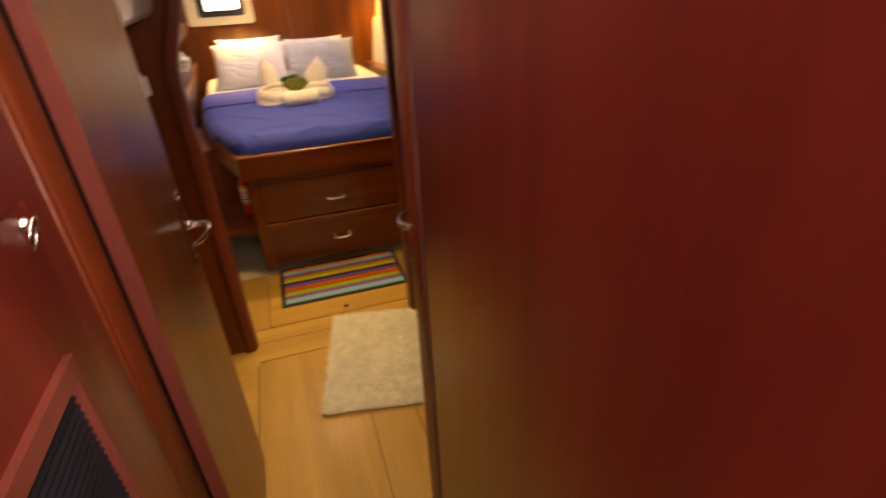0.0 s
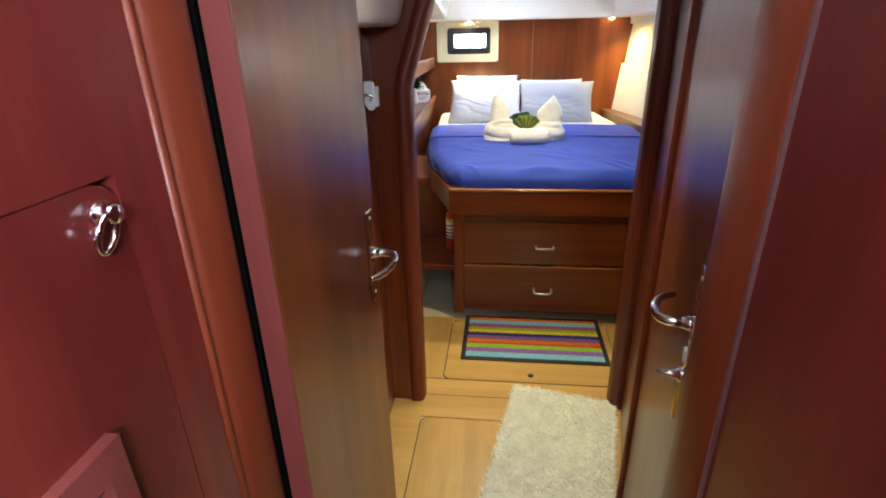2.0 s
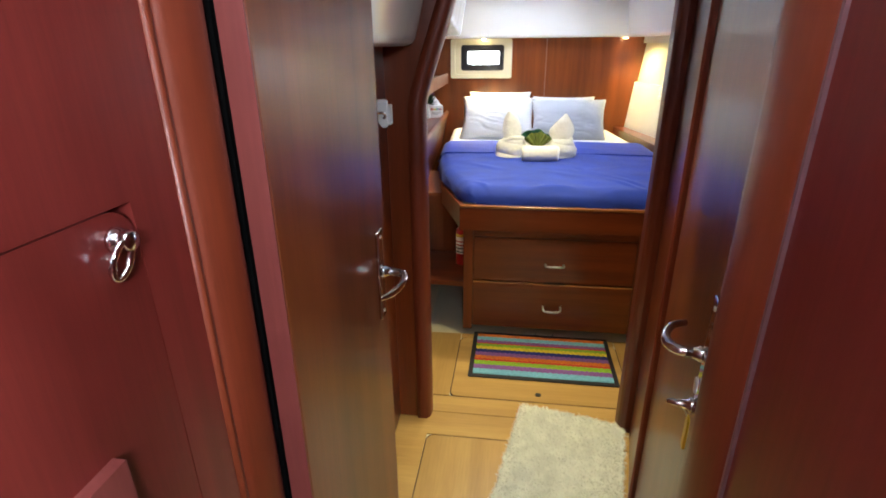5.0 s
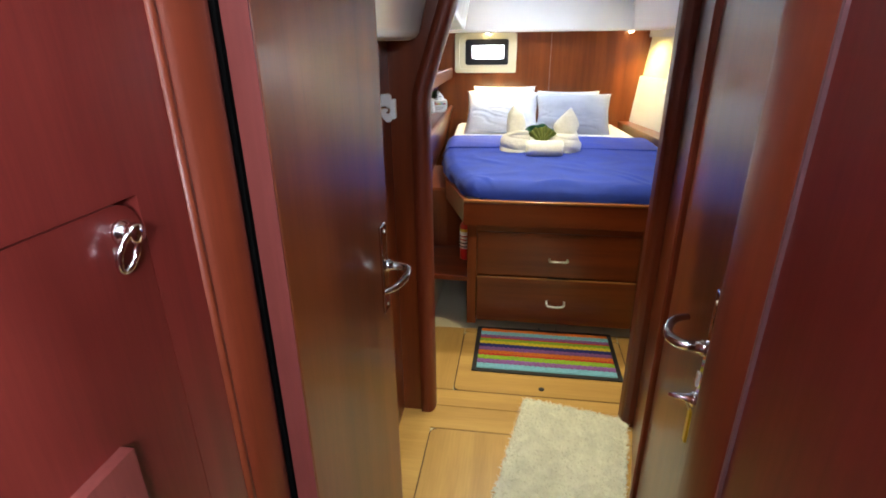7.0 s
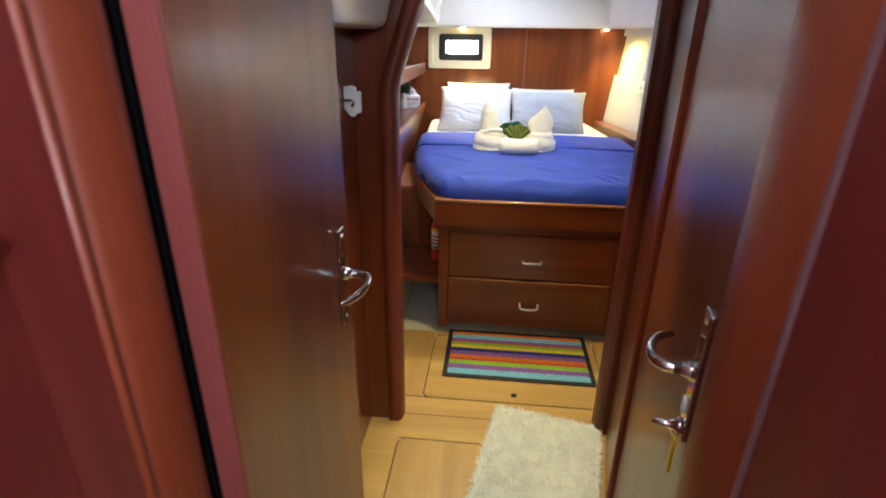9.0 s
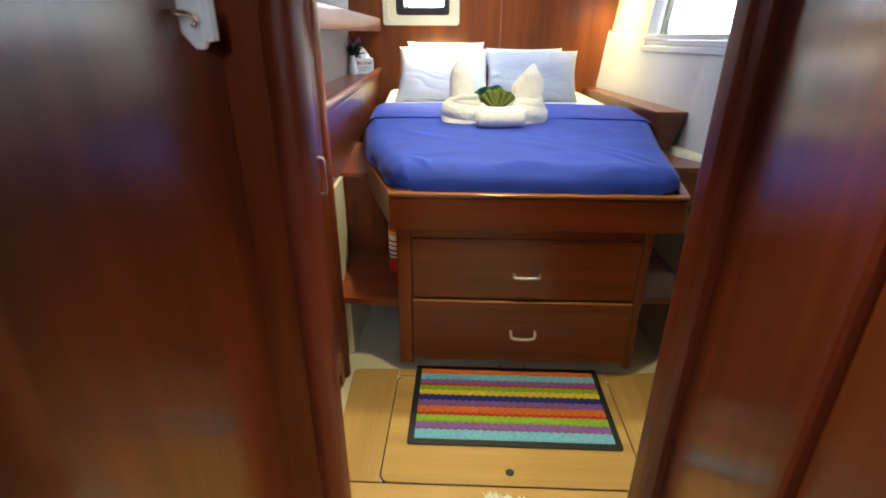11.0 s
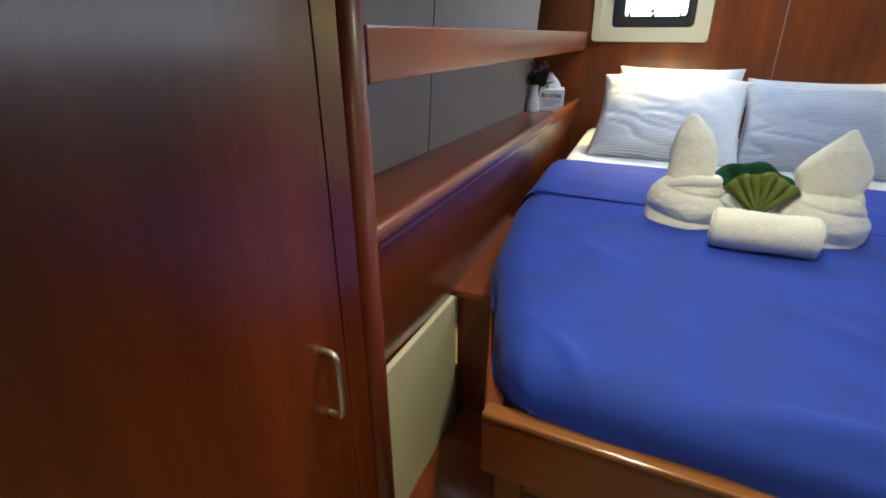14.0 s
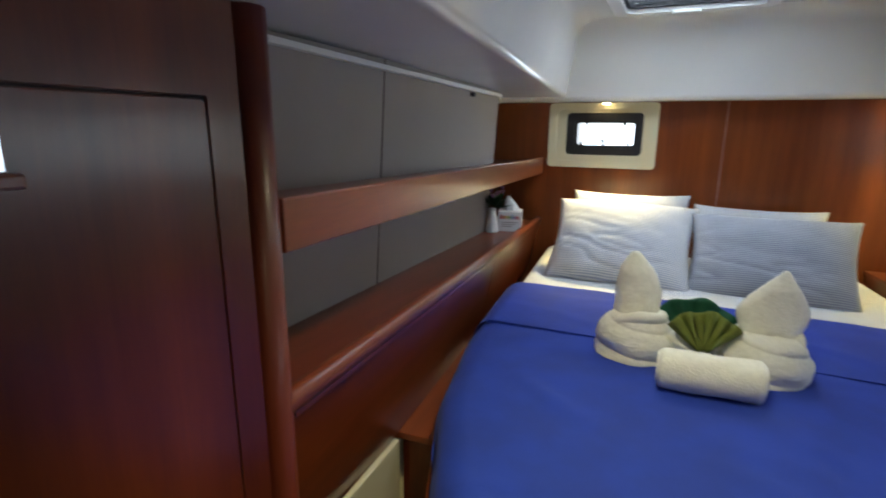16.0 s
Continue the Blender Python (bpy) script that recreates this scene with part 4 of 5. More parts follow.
part("top", prism([(-0.515, 2.893), (-0.388, 2.900), (-0.43, 3.45), (-0.55, 3.45)], "z", 0.632, 0.650, 0.002), SOLID_Y, ledge)
part("riser", prism([(-0.500, 2.906), (-0.392, 2.912), (-0.30, 2.94), (-0.30, 2.96), (-0.500, 2.915)], "z", 0.289, 0.632, 0.001), WOOD_Z, ledge)

ext = thing("fire_extinguisher", (-0.262, 2.74, 0.289), "red fire extinguisher with white label beside the bed base", "extinguisher")
EC = (-0.262, 2.74, 0.2895)
part("cylinder", lathe([(0.026, 0), (0.033, 0.004), (0.034, 0.02), (0.034, 0.185), (0.030, 0.205), (0.018, 0.218), (0.012, 0.225)], EC, 24), RED, ext, "red enamelled cylinder", True)
part("label", lathe([(0.0344, 0.07), (0.0346, 0.072), (0.0346, 0.165), (0.0344, 0.167)], EC, 24), PAPER, ext, "white paper label", True)
for z in (0.078, 0.098, 0.118, 0.138):
    part("label_bar", lathe([(0.0347, z), (0.0349, z + 0.001), (0.0349, z + 0.006), (0.0347, z + 0.007)], EC, 24), RED if z > 0.1 else BLACK, ext, "", True)
part("band", lathe([(0.0347, 0.168), (0.0350, 0.170), (0.0350, 0.180), (0.0340, 0.183)], EC, 24), YELLOW, ext, "yellow band", True)
part("valve", lathe([(0.011, 0.224), (0.011, 0.240), (0.007, 0.243)], EC, 14), BLACK, ext, "", True)
part("lever", block([(EC[0] - 0.006, EC[1] - 0.05, 0.530), (EC[0] + 0.006, EC[1] - 0.05, 0.530), (EC[0] + 0.006, EC[1] + 0.012, 0.524), (EC[0] - 0.006, EC[1] + 0.012, 0.524), (EC[0] - 0.006, EC[1] - 0.05, 0.534), (EC[0] + 0.006, EC[1] - 0.05, 0.534), (EC[0] + 0.006, EC[1] + 0.012, 0.532), (EC[0] - 0.006, EC[1] + 0.012, 0.532)], 0.001, 1), BLACK, ext)

# ---- the bed ----
bed = thing("berth", (0.2, 3.4, 0.0), "raised mahogany double berth with two drawers under it", "bed")
part("base_panel", box(-0.224, 0.628, 2.476, 2.496, 0.058, 0.60, 0.002), WOOD_X, bed)
part("base_side", box(-0.224, -0.206, 2.496, 4.47, 0.034, 0.60, 0.001), WOOD_Y, bed)
part("base_side", box(0.610, 0.628, 2.496, 4.47, 0.034, 0.60, 0.001), WOOD_Y, bed)
part("stile", box(-0.228, -0.180, 2.466, 2.477, 0.036, 0.590, 0.002), WOOD_Z, bed)
part("stile", box(0.604, 0.632, 2.466, 2.477, 0.036, 0.590, 0.002), WOOD_Z, bed)
part("plinth", box(-0.200, 0.606, 2.575, 4.40, -0.006, 0.066, 0.004), CREAM, bed, "cream recessed plinth")
part("top_board", prism([(-0.224, 2.48), (0.70, 2.48), (0.83, 3.2), (0.78, 4.47), (-0.52, 4.47), (-0.42, 3.2)], "z", 0.60, 0.615, 0), WOOD_X, bed)
for z0, z1, hz, hy, face in ((0.326, 0.556, 0.424, 0, 2.463), (0.066, 0.313, 0.198, 1, 2.453)):
    dr = part("drawer", box(-0.1755, 0.600, face, 2.476, z0, z1, 0.003, 3), WOOD_X, bed, "mahogany drawer front")
    if hy:
        part("drawer_lip", box(-0.1755, 0.600, face - 0.0005, 2.470, z1 + 0.0005, z1 + 0.005, 0.0015), CAP_X, dr, "lighter drawer top edge")
    part("handle", tube(smooth_path([(0.178, face, hz), (0.178, face - 0.016, hz - 0.001), (0.184, face - 0.024, hz - 0.002 - 0.013 * hy), (0.222, face - 0.026, hz - 0.002 - 0.017 * hy), (0.258, face - 0.024, hz - 0.002 - 0.013 * hy), (0.264, face - 0.016, hz - 0.001), (0.264, face, hz)], 5), 0.0052, 10), NICKEL, dr, "brushed metal bow handle", True)
part("top_strip", box(-0.1755, 0.600, 2.4640, 2.476, 0.5585, 0.594, 0.001), WOOD_X, bed)
part("finger_notch", prism([(0.17, 0.3185), (0.19, 0.3285), (0.265, 0.3285), (0.285, 0.3185)], "y", 2.463, 2.4665, 0), SEAM, bed)


def rail_part(a, b, top=0.715, low=0.592, t=0.024, cap=None):
    r = part("rail", board(a, b, t, (low, top - 0.008), (low, top - 0.008), 0.002), WOOD_X, bed)
    d = Vector((b[0] - a[0], b[1] - a[1])).normalized()
    n = Vector((-d.y, d.x))
    a2, b2 = (a[0] - n.x * 0.004, a[1] - n.y * 0.004), (b[0] - n.x * 0.004, b[1] - n.y * 0.004)
    part("rail_cap", board(a2, b2, t + 0.008, (top - 0.0075, top + 0.004), (top - 0.0075, top + 0.004), 0.004, 3), cap or CAP_X, r, "rounded rail cap")


rail_part((-0.246, 2.446), (0.714, 2.450))
rail_part((-0.395, 2.890), (-0.239, 2.4480), top=0.712, low=0.594, t=0.022, cap=SOLID_Y)
rail_part((0.716, 2.4545), (0.795, 2.892), t=0.022, cap=SOLID_Y)

XL = [(2.40, -0.206), (2.468, -0.224), (2.88, -0.390), (3.2, -0.452), (3.75, -0.492), (4.47, -0.540)]
XR = [(2.40, 0.685), (2.468, 0.692), (2.9, 0.772), (3.38, 0.885), (3.75, 0.872), (4.47, 0.785)]
TOP = 0.790


def bed_x(y):
    return float(np.interp(y, [p[0] for p in XL], [p[1] for p in XL])), float(np.interp(y, [p[0] for p in XR], [p[1] for p in XR]))


# folds in the cloth: from x, y to x, y, half-width, height
CREASES = [(0.06, 2.500, 0.30, 2.545, 0.016, 0.013), (0.12, 2.475, 0.36, 2.500, 0.012, -0.009), (0.45, 2.74, 0.63, 2.50, 0.012, 0.008), (0.50, 2.76, 0.66, 2.56, 0.010, 0.007),
           (-0.20, 2.60, -0.08, 2.47, 0.014, 0.010), (0.32, 2.95, 0.36, 2.86, 0.014, -0.007), (0.38, 2.47, 0.60, 2.52, 0.015, 0.010), (-0.28, 3.02, -0.05, 2.86, 0.020, 0.005), (0.10, 2.85, 0.42, 2.72, 0.022, 0.004)]


def cover(y0, y1, lift, low, nx=90, ny=70, r=0.075, front=True, seed=0.0, wave=1.0):
    """A cloth laid over the mattress from y0 to y1, hanging down its sides."""
    rows = []
    for j in range(-3, ny + 1):
        v = max(j, 0) / ny
        y = y0 + (y1 - y0) * (v ** 1.35 if front else v)
        a, b = bed_x(y)
        a, b = a - lift, b + lift
        f = y - y0
        if front and f < r:
            cut = r * 0.8 * (1 - math.sqrt(max(1 - ((r - f) / r) ** 2, 0)))
            a, b = a + cut, b - cut
        row = []
        for i in range(-3, nx + 4):
            u = min(max(i / nx, 0), 1)
            u -= 0.045 * math.sin(2 * math.pi * u)
            x = a + (b - a) * u
            d = min(x - a, b - x, f if front else 1.0)
            k = min(max(d / r, 0), 1)
            z = TOP + lift - 0.062 * (1 - math.sqrt(max(1 - (1 - k) ** 2, 0)))
            z += 0.007 * math.sin(math.pi * u) * min(1, f * 4 if front else 1)
            w = noise.noise(Vector((x * 5.0 + seed, y * 2.6, 1.7))) * 0.004 + noise.noise(Vector((x * 2.1 + 0.8 * y, y * 9.0, 5.0 + seed))) * 0.0028
            ridge = 1 - abs(noise.noise(Vector((x * 2.2 - y * 1.1, y * 3.0 + x * 1.4, 9.0 + seed)))) * 5
            w += max(ridge, 0) ** 2 * 0.0022
            if front:
                near = max(0, 1 - f / 0.20)
                w += near * 0.010 * noise.noise(Vector((x * 6.0, z * 4, 3.3 + seed)))
            for x0, y0c, x1, y1c, width, amp in CREASES:
                dx, dy = x1 - x0, y1c - y0c
                q = ((x - x0) * dx + (y - y0c) * dy) / (dx * dx + dy * dy)
                side = ((x - x0) * dy - (y - y0c) * dx) / math.hypot(dx, dy) + 0.006 * math.sin(q * 5)
                w += amp * math.exp(-(side / width) ** 2) * max(0, 1 - abs(2 * q - 1)) ** 0.7
            z += w * wave * (0.4 + 0.6 * k)
            px, py = x, y
            drop = 0.0
            if i < 0 or i > nx:
                drop = max(-i, i - nx) / 3
            if j < 0 and front:
                drop = max(drop, -j / 3)
            if drop:
                tuck = low - 0.034 if j < 0 and front and 0 <= i <= nx else low
                z = z * (1 - drop) + (tuck + 0.004 * math.sin(x * 23 + y * 17)) * drop
                px += (0.006 if i > nx else -0.006 if i < 0 else 0) * math.sin(y * 31 + drop * 4) * drop
                py += 0.006 * math.sin(x * 27) * drop if j < 0 else 0
            row.append((px, py, z))
        rows.append(row)
    return grid(rows)


mattress = solo("mattress", cover(2.482, 4.468, -0.010, 0.617, 40, 50, 0.06, True, 0, 0.2), TICK_X, "thick mattress in a white and blue striped sheet", "mattress", "", True)
blanket = thing("blue_blanket", (0.2, 3.0, TOP), "royal blue microfibre blanket with a turned-down top", "blanket")
part("cloth", cover(2.466, 3.70, 0.006, 0.7245), BLUE, blanket, "", True)
part("turn_down", cover(3.305, 3.715, 0.0125, 0.735, 90, 24, 0.075, False, 4.0, 0.9), BLUE, blanket, "folded-over top band", True)
part("hem", grid([[(x, 3.304 + 0.002 * math.sin(x * 40), z) for x, z in ((bed_x(3.31)[0] + 0.030 + (bed_x(3.31)[1] - bed_x(3.31)[0] - 0.060) * i / 60, TOP + 0.004 + 0.007 * math.sin(math.pi * i / 60)) for i in range(61))],
                  [(x, 3.308, z) for x, z in ((bed_x(3.31)[0] + 0.030 + (bed_x(3.31)[1] - bed_x(3.31)[0] - 0.060) * i / 60, TOP + 0.012 + 0.007 * math.sin(math.pi * i / 60)) for i in range(61))]]), BLUE, blanket)


# ---- pillows ----
def pillow(name, m, w, h, t, seed, label, cloth=TICK_V):
    """A plump pillow with drawn-out corners; w wide, h high, t thick, in its own frame."""
    bm = bmesh.new()
    n = 46
    sides = []
    for s in (1, -1):
        rows = []
        for j in range(n + 1):
            row = []
            for i in range(n + 1):
                u, v = 2 * i / n - 1, 2 * j / n - 1
                pull = 1 - 0.075 * ((1 - u * u) * abs(v) ** 3 + (1 - v * v) * abs(u) ** 3)
                puff = (max(1 - abs(u) ** 2.6, 0) * max(1 - abs(v) ** 2.6, 0)) ** 0.48
                wr = noise.noise(Vector((u * 1.6 + seed, v * 3.0 + u * 1.2, seed * 3.1))) * 0.006 + noise.noise(Vector((u * 7 + seed, v * 11, seed))) * 0.0012
                crease = max(1 - abs(noise.noise(Vector((u * 1.3 + seed, v * 4.2 + u * 0.9, seed * 1.7)))) * 6, 0) ** 1.5
                wr -= crease * 0.014 * max(0, min(1, 0.25 - 0.75 * v - 0.45 * u))
                row.append((u * w / 2 * pull, v * h / 2 * pull, s * (puff * t / 2 + wr * puff)))
            rows.append(row)
        sides.append(rows)
    for s, rows in zip((1, -1), sides):
        vs = [[bm.verts.new(p) for p in r] for r in rows]
        for a, b in zip(vs, vs[1:]):
            for k in range(n):
                f = (a[k], a[k + 1], b[k + 1], b[k])
                bm.faces.new(f if s > 0 else f[::-1])
    bmesh.ops.remove_doubles(bm, verts=bm.verts, dist=0.0008)
    ob = new(name, to_mesh(name, bm, cloth, True))
    ob.matrix_world = m
    return tagged(ob, label, "pillow", "pillows at the bed head")


pillow("pillow", pose(-0.125, 4.235, 0.926, 64, 0, 1), 0.48, 0.36, 0.13, 1.0, "striped cotton pillow behind another against the bulkhead")
pillow("pillow", pose(-0.132, 4.045, 0.912, 47, 1, 0), 0.545, 0.40, 0.18, 2.0, "white and blue striped plump cotton pillow, creased")
pillow("pillow", pose(0.360, 4.245, 0.896, 64, 0, -2), 0.47, 0.35, 0.13, 3.0, "striped cotton pillow behind another against the bulkhead")
# front right pillow: its shade comes from the darker cloth colour
pillow("pillow", pose(0.384, 4.035, 0.903, 57, -1, -2), 0.54, 0.34, 0.16, 4.0, "white and blue striped plump cotton pillow, shade put into its colour", TICK_SHADED)


# ---- towels on the bed ----
def wrap(c, rx, ry, h, seed, turns=1.6):
    """A wound towel base: bulging wound layers that close towards the top."""
    rows = []
    n, m = 84, 44
    for j in range(m + 1):
        v = j / m
        env = math.sqrt(max(1 - (v * 0.98) ** 2.4, 0)) * 0.62 + 0.40 if v < 0.999 else 0.2
        row = []
        for k in range(n):
            a = 2 * math.pi * k / n
            ph = (v * turns + k / n) % 1.0
            bulge = 1 + 0.11 * math.sin(math.pi * ph) ** 0.5 - 0.06
            bulge += 0.07 * noise.noise(Vector((math.cos(a) * 1.6 + seed, math.sin(a) * 1.6, v * 2.5))) + 0.02 * noise.noise(Vector((math.cos(a) * 6 + seed, math.sin(a) * 6, v * 8))) + 0.022 * noise.noise(Vector((math.cos(a) * 17 + seed, math.sin(a) * 17, v * 19)))
            row.append((c[0] + rx * env * bulge * math.cos(a), c[1] + ry * env * bulge * math.sin(a), c[2] + h * v))
        rows.append(row)
    return grid(rows, True)


def ear(c, tip, left, right, d, seed):
    """An upright folded towel end; left and right are its half-widths from base to tip."""
    rows = []
    n, m = 72, 60

    def edge(prof, v):
        at = [q[0] for q in prof]
        return sum(float(np.interp(v + e, at, [q[1] for q in prof])) for e in (-0.05, -0.02, 0.02, 0.05)) / 4

    for j in range(m + 1):
        v = j / m
        lo, hi = edge(left, v), edge(right, v)
        mid, half = (lo + hi) / 2, (hi - lo) / 2
        if v > 0.95:
            half *= math.sqrt(max(1 - ((v - 0.95) / 0.05) ** 2, 0.0004))
        thick = d * min(1, half / d * 0.9) * (1 - 0.25 * v)
        cx, cy, cz = (c[i] + (tip[i] - c[i]) * v for i in range(3))
        row = []
        for k in range(n):
            a = 2 * math.pi * k / n
            fold = 1 + 0.04 * math.sin(3 * a + seed) + 0.05 * noise.noise(Vector((math.cos(a) * 2, math.sin(a) * 2 + seed, v * 5))) + 0.03 * noise.noise(Vector((math.cos(a) * 11, math.sin(a) * 11 + seed, v * 34)))
            tuck = 1 - 0.30 * math.exp(-((v - 0.24) / 0.07) ** 2) * max(0, math.sin(2.5 * a + seed)) ** 3
            row.append((cx + mid + half * fold * math.cos(a), cy + thick * fold * tuck * math.sin(a), cz + 0.008 * (1 - v) * math.cos(a)))
        rows.append(row)
    return grid(rows, True)


Z0 = TOP + 0.010
for nm, c, tip, base, up in (("left", (-0.012, 3.270, Z0), (-0.030, 3.315, 1.058), (0.096, 0.088), (((0, -0.052), (0.30, -0.054), (0.55, -0.052), (0.75, -0.044), (0.90, -0.026), (1, -0.008)), ((0, 0.054), (0.35, 0.057), (0.58, 0.056), (0.75, 0.045), (0.90, 0.022), (1, 0.004)), 0.038)),
                             ("right", (0.272, 3.255, Z0), (0.292, 3.310, 1.046), (0.095, 0.082), (((0, -0.046), (0.30, -0.062), (0.50, -0.084), (0.62, -0.070), (0.82, -0.030), (1, 0.004)), ((0, 0.050), (0.42, 0.068), (0.62, 0.062), (0.82, 0.036), (1, 0.012)), 0.036))):
    tw = thing("folded_towel", c, "white terry towel folded into an upright pointed shape" if nm == "left" else "white terry towel folded into a broad upright shape", "towel", "towel figures on the blanket")
    part("wound_base", wrap(c, base[0], base[1], 0.105, 1.0 if nm == "left" else 6.0), TOWEL, tw, "", True)
    part("collar", tube([(c[0] + 0.058 * math.cos(a) * (1 if nm == "left" else 1.05), c[1] + 0.050 * math.sin(a), Z0 + 0.088 + 0.022 * math.sin(a + (2.4 if nm == "left" else 0.4)) + 0.004 * math.sin(3 * a)) for a in [2 * math.pi * k / 30 for k in range(30)]], 0.015, 10, True), TOWEL, tw, "", True)
    part("upright", ear((c[0], c[1], Z0 + 0.05), tip, *up, 0.9 if nm == "left" else 2.2), TOWEL, tw, "", True)
roll = thing("rolled_towel", (0.145, 3.112, Z0), "small rolled white terry towel on the blanket", "towel")
rows = []
for i in range(29):
    u = i / 28
    e = min(1, 0.86 + 0.14 * math.sqrt(max(1 - (1 - min(u, 1 - u) / 0.06) ** 2, 0)) if min(u, 1 - u) < 0.06 else 1)
    rows.append([(0.048 + 0.207 * u, 3.102 + 0.012 * u + 0.049 * e * math.cos(a) * (1 + 0.03 * math.sin(2 * a)), Z0 + 0.043 + 0.044 * e * math.sin(a) + 0.0015 * math.sin(a * 5 + u * 9)) for a in [2 * math.pi * k / 30 for k in range(30)]])
bmr = grid(rows, True)
bmesh.ops.holes_fill(bmr, edges=[e for e in bmr.edges if e.is_boundary], sides=0)
part("roll", bmr, TOWEL, roll, "", True)
for x, s in ((0.0472, -1), (0.2558, 1)):
    sp = [(x + 0.0006 * s, 3.102 + (0.012 if s > 0 else 0) + (0.038 - 0.0016 * k / 2) * math.cos(k * 0.45), Z0 + 0.043 + (0.035 - 0.0015 * k / 2) * math.sin(k * 0.45)) for k in range(36)]
    part("spiral_end", tube(sp, 0.0024, 6), TOWEL, roll)


def fan(c, r0, r1, spread_deg, folds, tilt, bottom):
    rows = []
    N = folds * 6
    for k in range(N + 1):
        a = radians(-spread_deg + 2 * spread_deg * k / N)
        zig = math.cos(2 * math.pi * k / 6)
        row = []
        for j in range(9):
            v = j / 8
            r = r0 + (r1 - r0) * v
            amp = 0.004 + 0.011 * v
            x, h, out = r * math.sin(a), r * math.cos(a), zig * amp + 0.004 * noise.noise(Vector((a * 5, v * 4, 2)))
            row.append((c[0] + x, c[1] + h * math.sin(tilt) + out * math.cos(tilt), bottom + h * math.cos(tilt) * (1.0 + 0.04 * math.sin(a * 9)) - out * math.sin(tilt)))
        rows.append(row)
    return grid(rows)


fan1 = thing("fan_folded_towel", (0.14, 3.24, Z0), "olive green face towel folded like a fan", "towel")
bf = fan((0.140, 3.200), 0.01, 0.100, 52, 6, 0.36, Z0 + 0.050)
bmesh.ops.solidify(bf, geom=bf.faces[:], thickness=0.004)
part("cloth", bf, OLIVE, fan1, "", True)
bw = fan((0.146, 3.222), 0.01, 0.098, 76, 5, 0.38, Z0 + 0.024)
bmesh.ops.solidify(bw, geom=bw.faces[:], thickness=0.004)
part("lining", bw, TOWEL, fan1, "white terry cloth beneath the fan", True)
leaf = thing("dark_green_napkin", (0.12, 3.33, Z0), "dark green folded cloth behind the olive fan", "napkin")
bl = fan((0.122, 3.290), 0.01, 0.122, 62, 4, 0.30, Z0 + 0.030)
bmesh.ops.solidify(bl, geom=bl.faces[:], thickness=0.003)
part("cloth", bl, GREEN, leaf, "", True)

# ---- starboard side of the bed ----
def sb_in(y):
    return 0.915 - 0.110 * (y - 3.375)


def sb_z(y):
    return 0.825 - 0.020 * (y - 3.4)


sb = thing("starboard_shelf", (1.0, 3.9, 0.66), "mahogany shelf box along the hull beside the bed", "shelf")
Y0, Y1 = 3.39, AFT - 0.001
part("top", block([(sb_in(Y0) - 0.006, Y0, sb_z(Y0) - 0.016), (upper(Y0, 0.82), Y0 + 0.004, sb_z(Y0) - 0.016), (upper(Y1, 0.81), Y1, sb_z(Y1) - 0.016), (sb_in(Y1) - 0.006, Y1, sb_z(Y1) - 0.016),
                   (sb_in(Y0) - 0.006, Y0, sb_z(Y0)), (upper(Y0, 0.82), Y0 + 0.004, sb_z(Y0)), (upper(Y1, 0.81), Y1, sb_z(Y1)), (sb_in(Y1) - 0.006, Y1, sb_z(Y1))], 0.003), SOLID_Y, sb, "lighter shelf top with rounded edge")
part("front_board", block([(sb_in(Y0) + 0.02, Y0 + 0.006, 0.62), (sb_in(Y0) + 0.04, Y0 + 0.006, 0.62), (sb_in(Y1) + 0.04, Y1, 0.62), (sb_in(Y1) + 0.02, Y1, 0.62), (sb_in(Y0), Y0 + 0.006, sb_z(Y0) - 0.016), (sb_in(Y0) + 0.02, Y0 + 0.006, sb_z(Y0) - 0.016), (sb_in(Y1) + 0.02, Y1, sb_z(Y1) - 0.016), (sb_in(Y1), Y1, sb_z(Y1) - 0.016)], 0.001, 1), WOOD_Y, sb)
part("end_board", prism([(sb_in(Y0) + 0.002, sb_z(Y0) - 0.017), (upper(Y0, 0.80) - 0.002, sb_z(Y0) - 0.017), (upper(Y0, 0.70) - 0.045, 0.655), (sb_in(Y0) + 0.04, 0.625)], "y", Y0 + 0.003, Y0 + 0.018, 0.001), WOOD_X, sb)
bx = thing("starboard_box", (0.93, 3.1, 0.53), "small mahogany locker box between bed and hull", "locker")
part("top", prism([(0.785, 2.885), (1.016, 2.885), (1.010, 2.915), (0.862, 3.13), (0.825, 3.13)], "z", 0.676, 0.694, 0.002), SOLID_X, bx)
part("front", prism([(0.79, 0.676), (1.012, 0.676), (1.000, 0.60), (0.955, 0.535), (0.79, 0.535)], "y", 2.890, 2.906, 0.001), WOOD_X, bx)
part("side", board((1.000, 2.908), (0.856, 3.12), 0.014, (0.56, 0.676), (0.60, 0.676), 0.001), WOOD_Y, bx)
part("bottom", prism([(0.79, 2.906), (0.955, 2.906), (0.845, 3.12), (0.82, 3.12)], "z", 0.535, 0.548, 0.001), WOOD_X, bx)
st2 = thing("low_starboard_step", (0.75, 2.9, 0.26), "low mahogany step between bed base and hull", "step")
part("tread", prism([(0.629, 2.560), (0.874, 2.567), (0.862, 3.3), (0.629, 3.3)], "z", 0.260, 0.287, 0.003), WOOD_X, st2)
part("support", prism([(0.64, 2.62), (0.66, 2.62), (0.66, 3.2), (0.64, 3.2)], "z", 0.0, 0.26, 0.001), WOOD_Z, st2)

# ---- on the port shelf ----
ty = 4.125
tz = shelf_z(ty)
tissue = thing("tissue_box", (-0.612, ty, tz), "white tissue box with coloured lettering and pulled tissue", "tissue box")
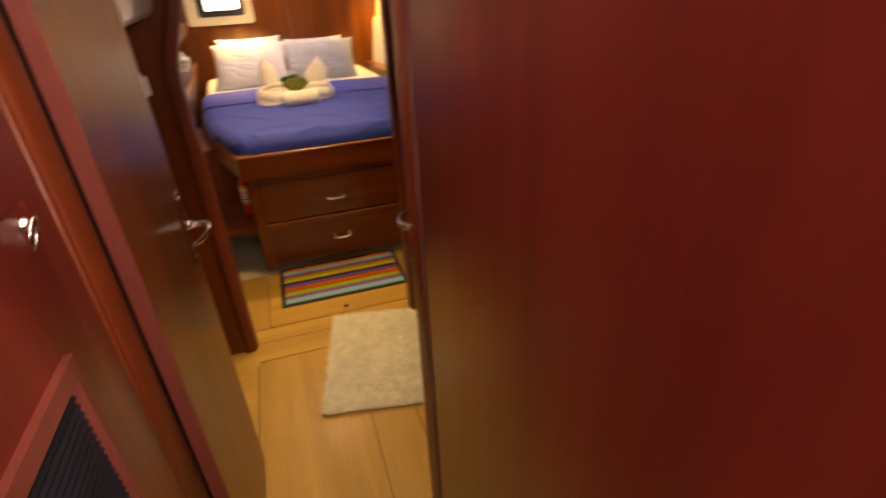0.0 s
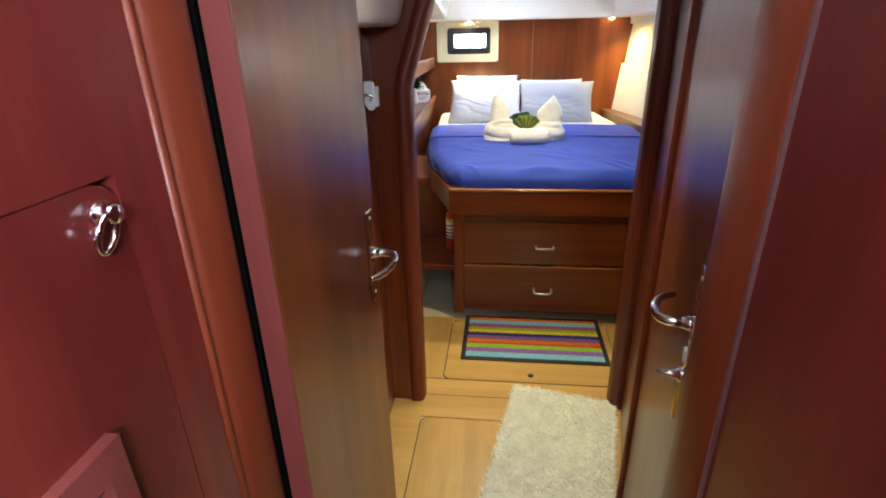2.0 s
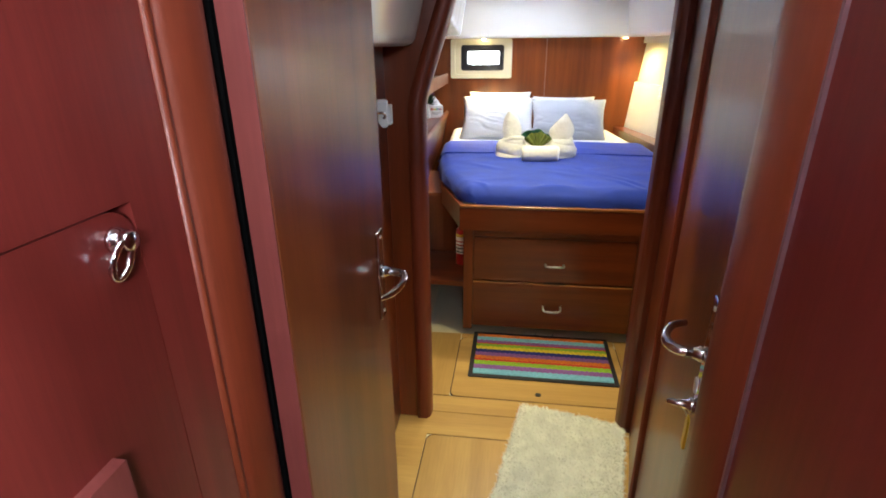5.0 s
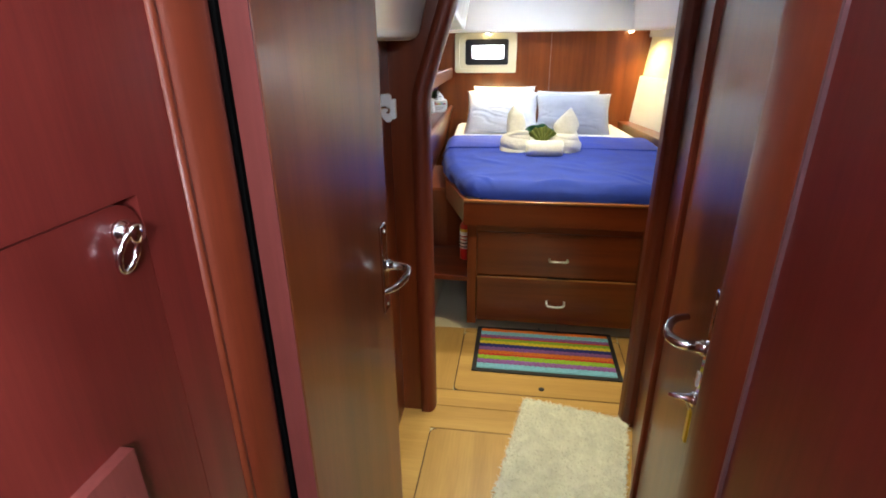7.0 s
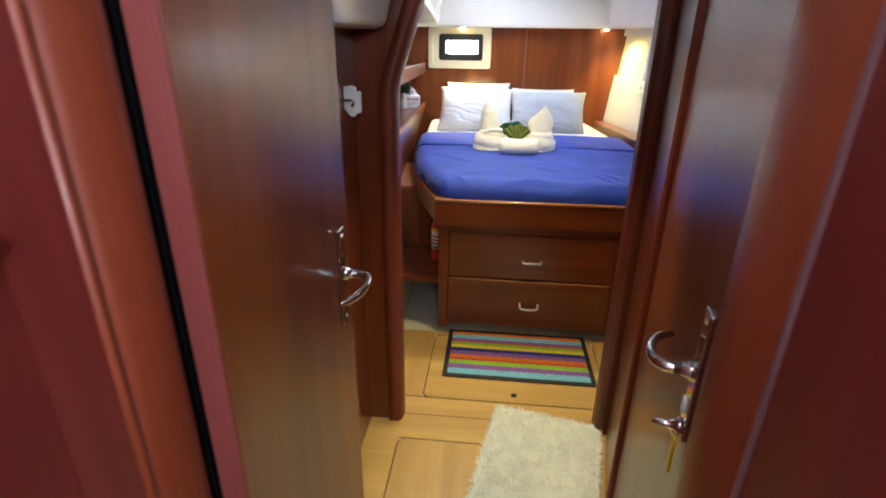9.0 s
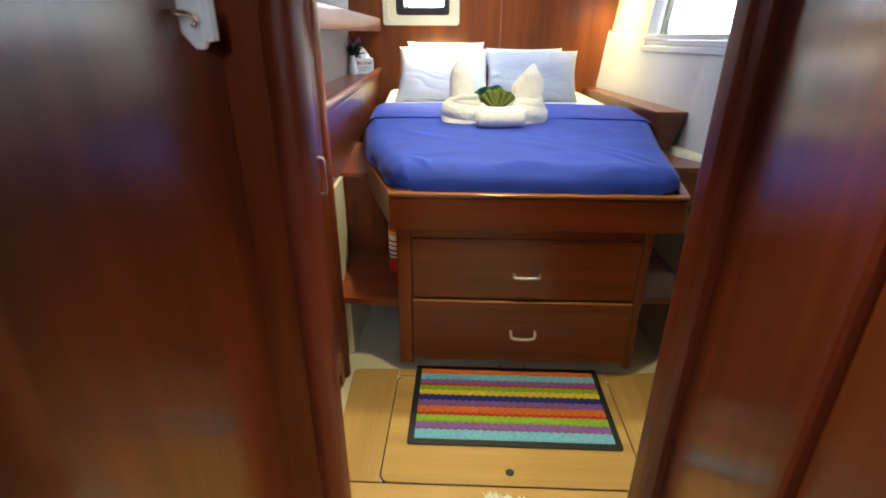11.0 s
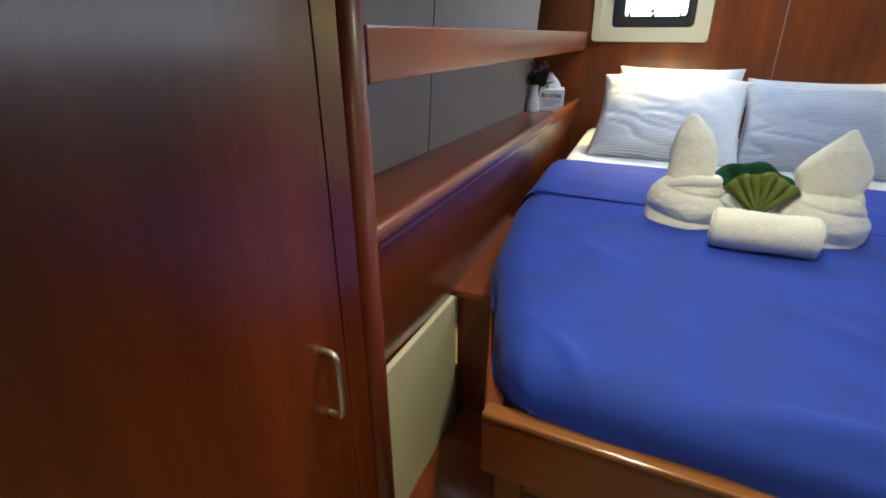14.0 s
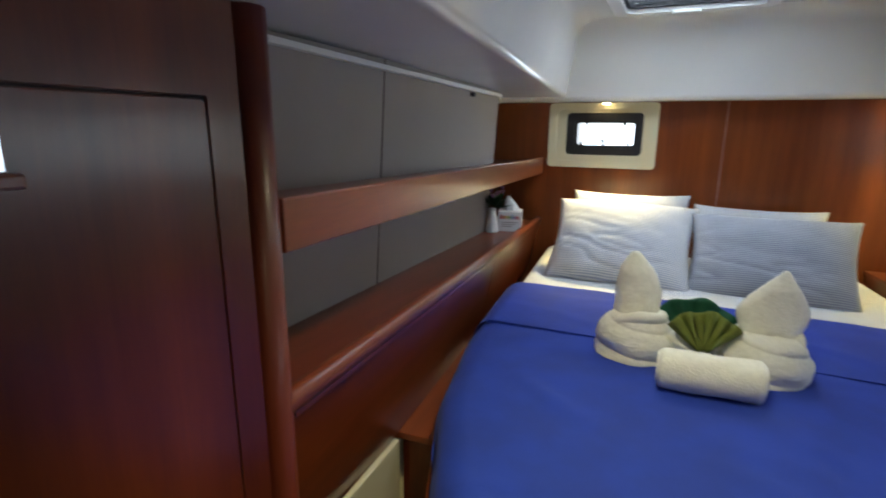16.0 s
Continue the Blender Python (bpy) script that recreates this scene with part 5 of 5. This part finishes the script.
TM = pose(-0.612, ty, tz, 0, 0, 14)


def tb(bm):
    bm.transform(TM)
    return bm


part("carton", tb(box(-0.052, 0.052, -0.055, 0.052, 0.0, 0.088, 0.002)), PAPER, tissue, "white printed carton")
for k, tone in enumerate(("red", "orange", "yellow", "green", "blue", "purple", "red")):
    part("print", tb(box(-0.042 + 0.012 * k, -0.034 + 0.012 * k, -0.0562, -0.0552, 0.056, 0.070 + 0.006 * (k in (0, 4)), 0)), PILE[tone], tissue)
for k in range(3):
    part("print", tb(box(-0.036, 0.010 + 0.012 * k, -0.0560, -0.0552, 0.022 + 0.009 * k, 0.025 + 0.009 * k, 0)), GREY, tissue)
rows = []
for j in range(9):
    v = j / 8
    rows.append([((0.030 * (1 - 0.75 * v ** 1.5)) * math.cos(a) * (1 + 0.35 * math.sin(3 * a + v * 3)) - 0.010 * v, 0.022 * (1 - 0.6 * v) * math.sin(a) * (1 + 0.3 * math.cos(2 * a)), 0.087 + 0.060 * v + 0.008 * math.sin(2 * a) * v) for a in [2 * math.pi * k / 20 for k in range(20)]])
part("tissue", tb(grid(rows, True)), PAPER, tissue, "crumpled white tissue", True)
vy = 4.01
vz = shelf_z(vy)
vase = thing("flower_vase", (-0.658, vy, vz), "small white vase with greenery and lilac flowers", "vase")
part("vase", lathe([(0.024, 0), (0.027, 0.01), (0.022, 0.05), (0.015, 0.085), (0.017, 0.105)], (-0.658, vy, vz), 20), PLASTIC, vase, "slim white ceramic vase", True)
rl = random.Random(11)
for k in range(60):
    a, e, ln = rl.uniform(0, 6.28), rl.uniform(0.1, 1.3), rl.uniform(0.045, 0.105)
    base = Vector((-0.658, vy, vz + 0.10))
    d = Vector((math.cos(a) * math.sin(e), math.sin(a) * math.sin(e), math.cos(e)))
    tipp = base + d * ln
    s = d.cross(Vector((0.3, 0.2, 0.9))).normalized() * rl.uniform(0.006, 0.012)
    bmq = bmesh.new()
    q = [bmq.verts.new(p) for p in (base + d * ln * 0.25, base + d * ln * 0.6 + s, tipp, base + d * ln * 0.6 - s)]
    bmq.faces.new(q)
    bmesh.ops.solidify(bmq, geom=bmq.faces[:], thickness=0.0008)
    part("leaf", bmq, LEAF, vase)
for k in range(7):
    a = k * 0.9
    c = (-0.638 + 0.030 * math.cos(a), vy - 0.02 + 0.03 * math.sin(a), vz + 0.180 + 0.016 * math.sin(k * 2.1))
    part("flower", lathe([(0.002, -0.010), (0.006, -0.002), (0.011, 0.006), (0.005, 0.007)], c, 7), LILAC, vase, "lilac blossom")
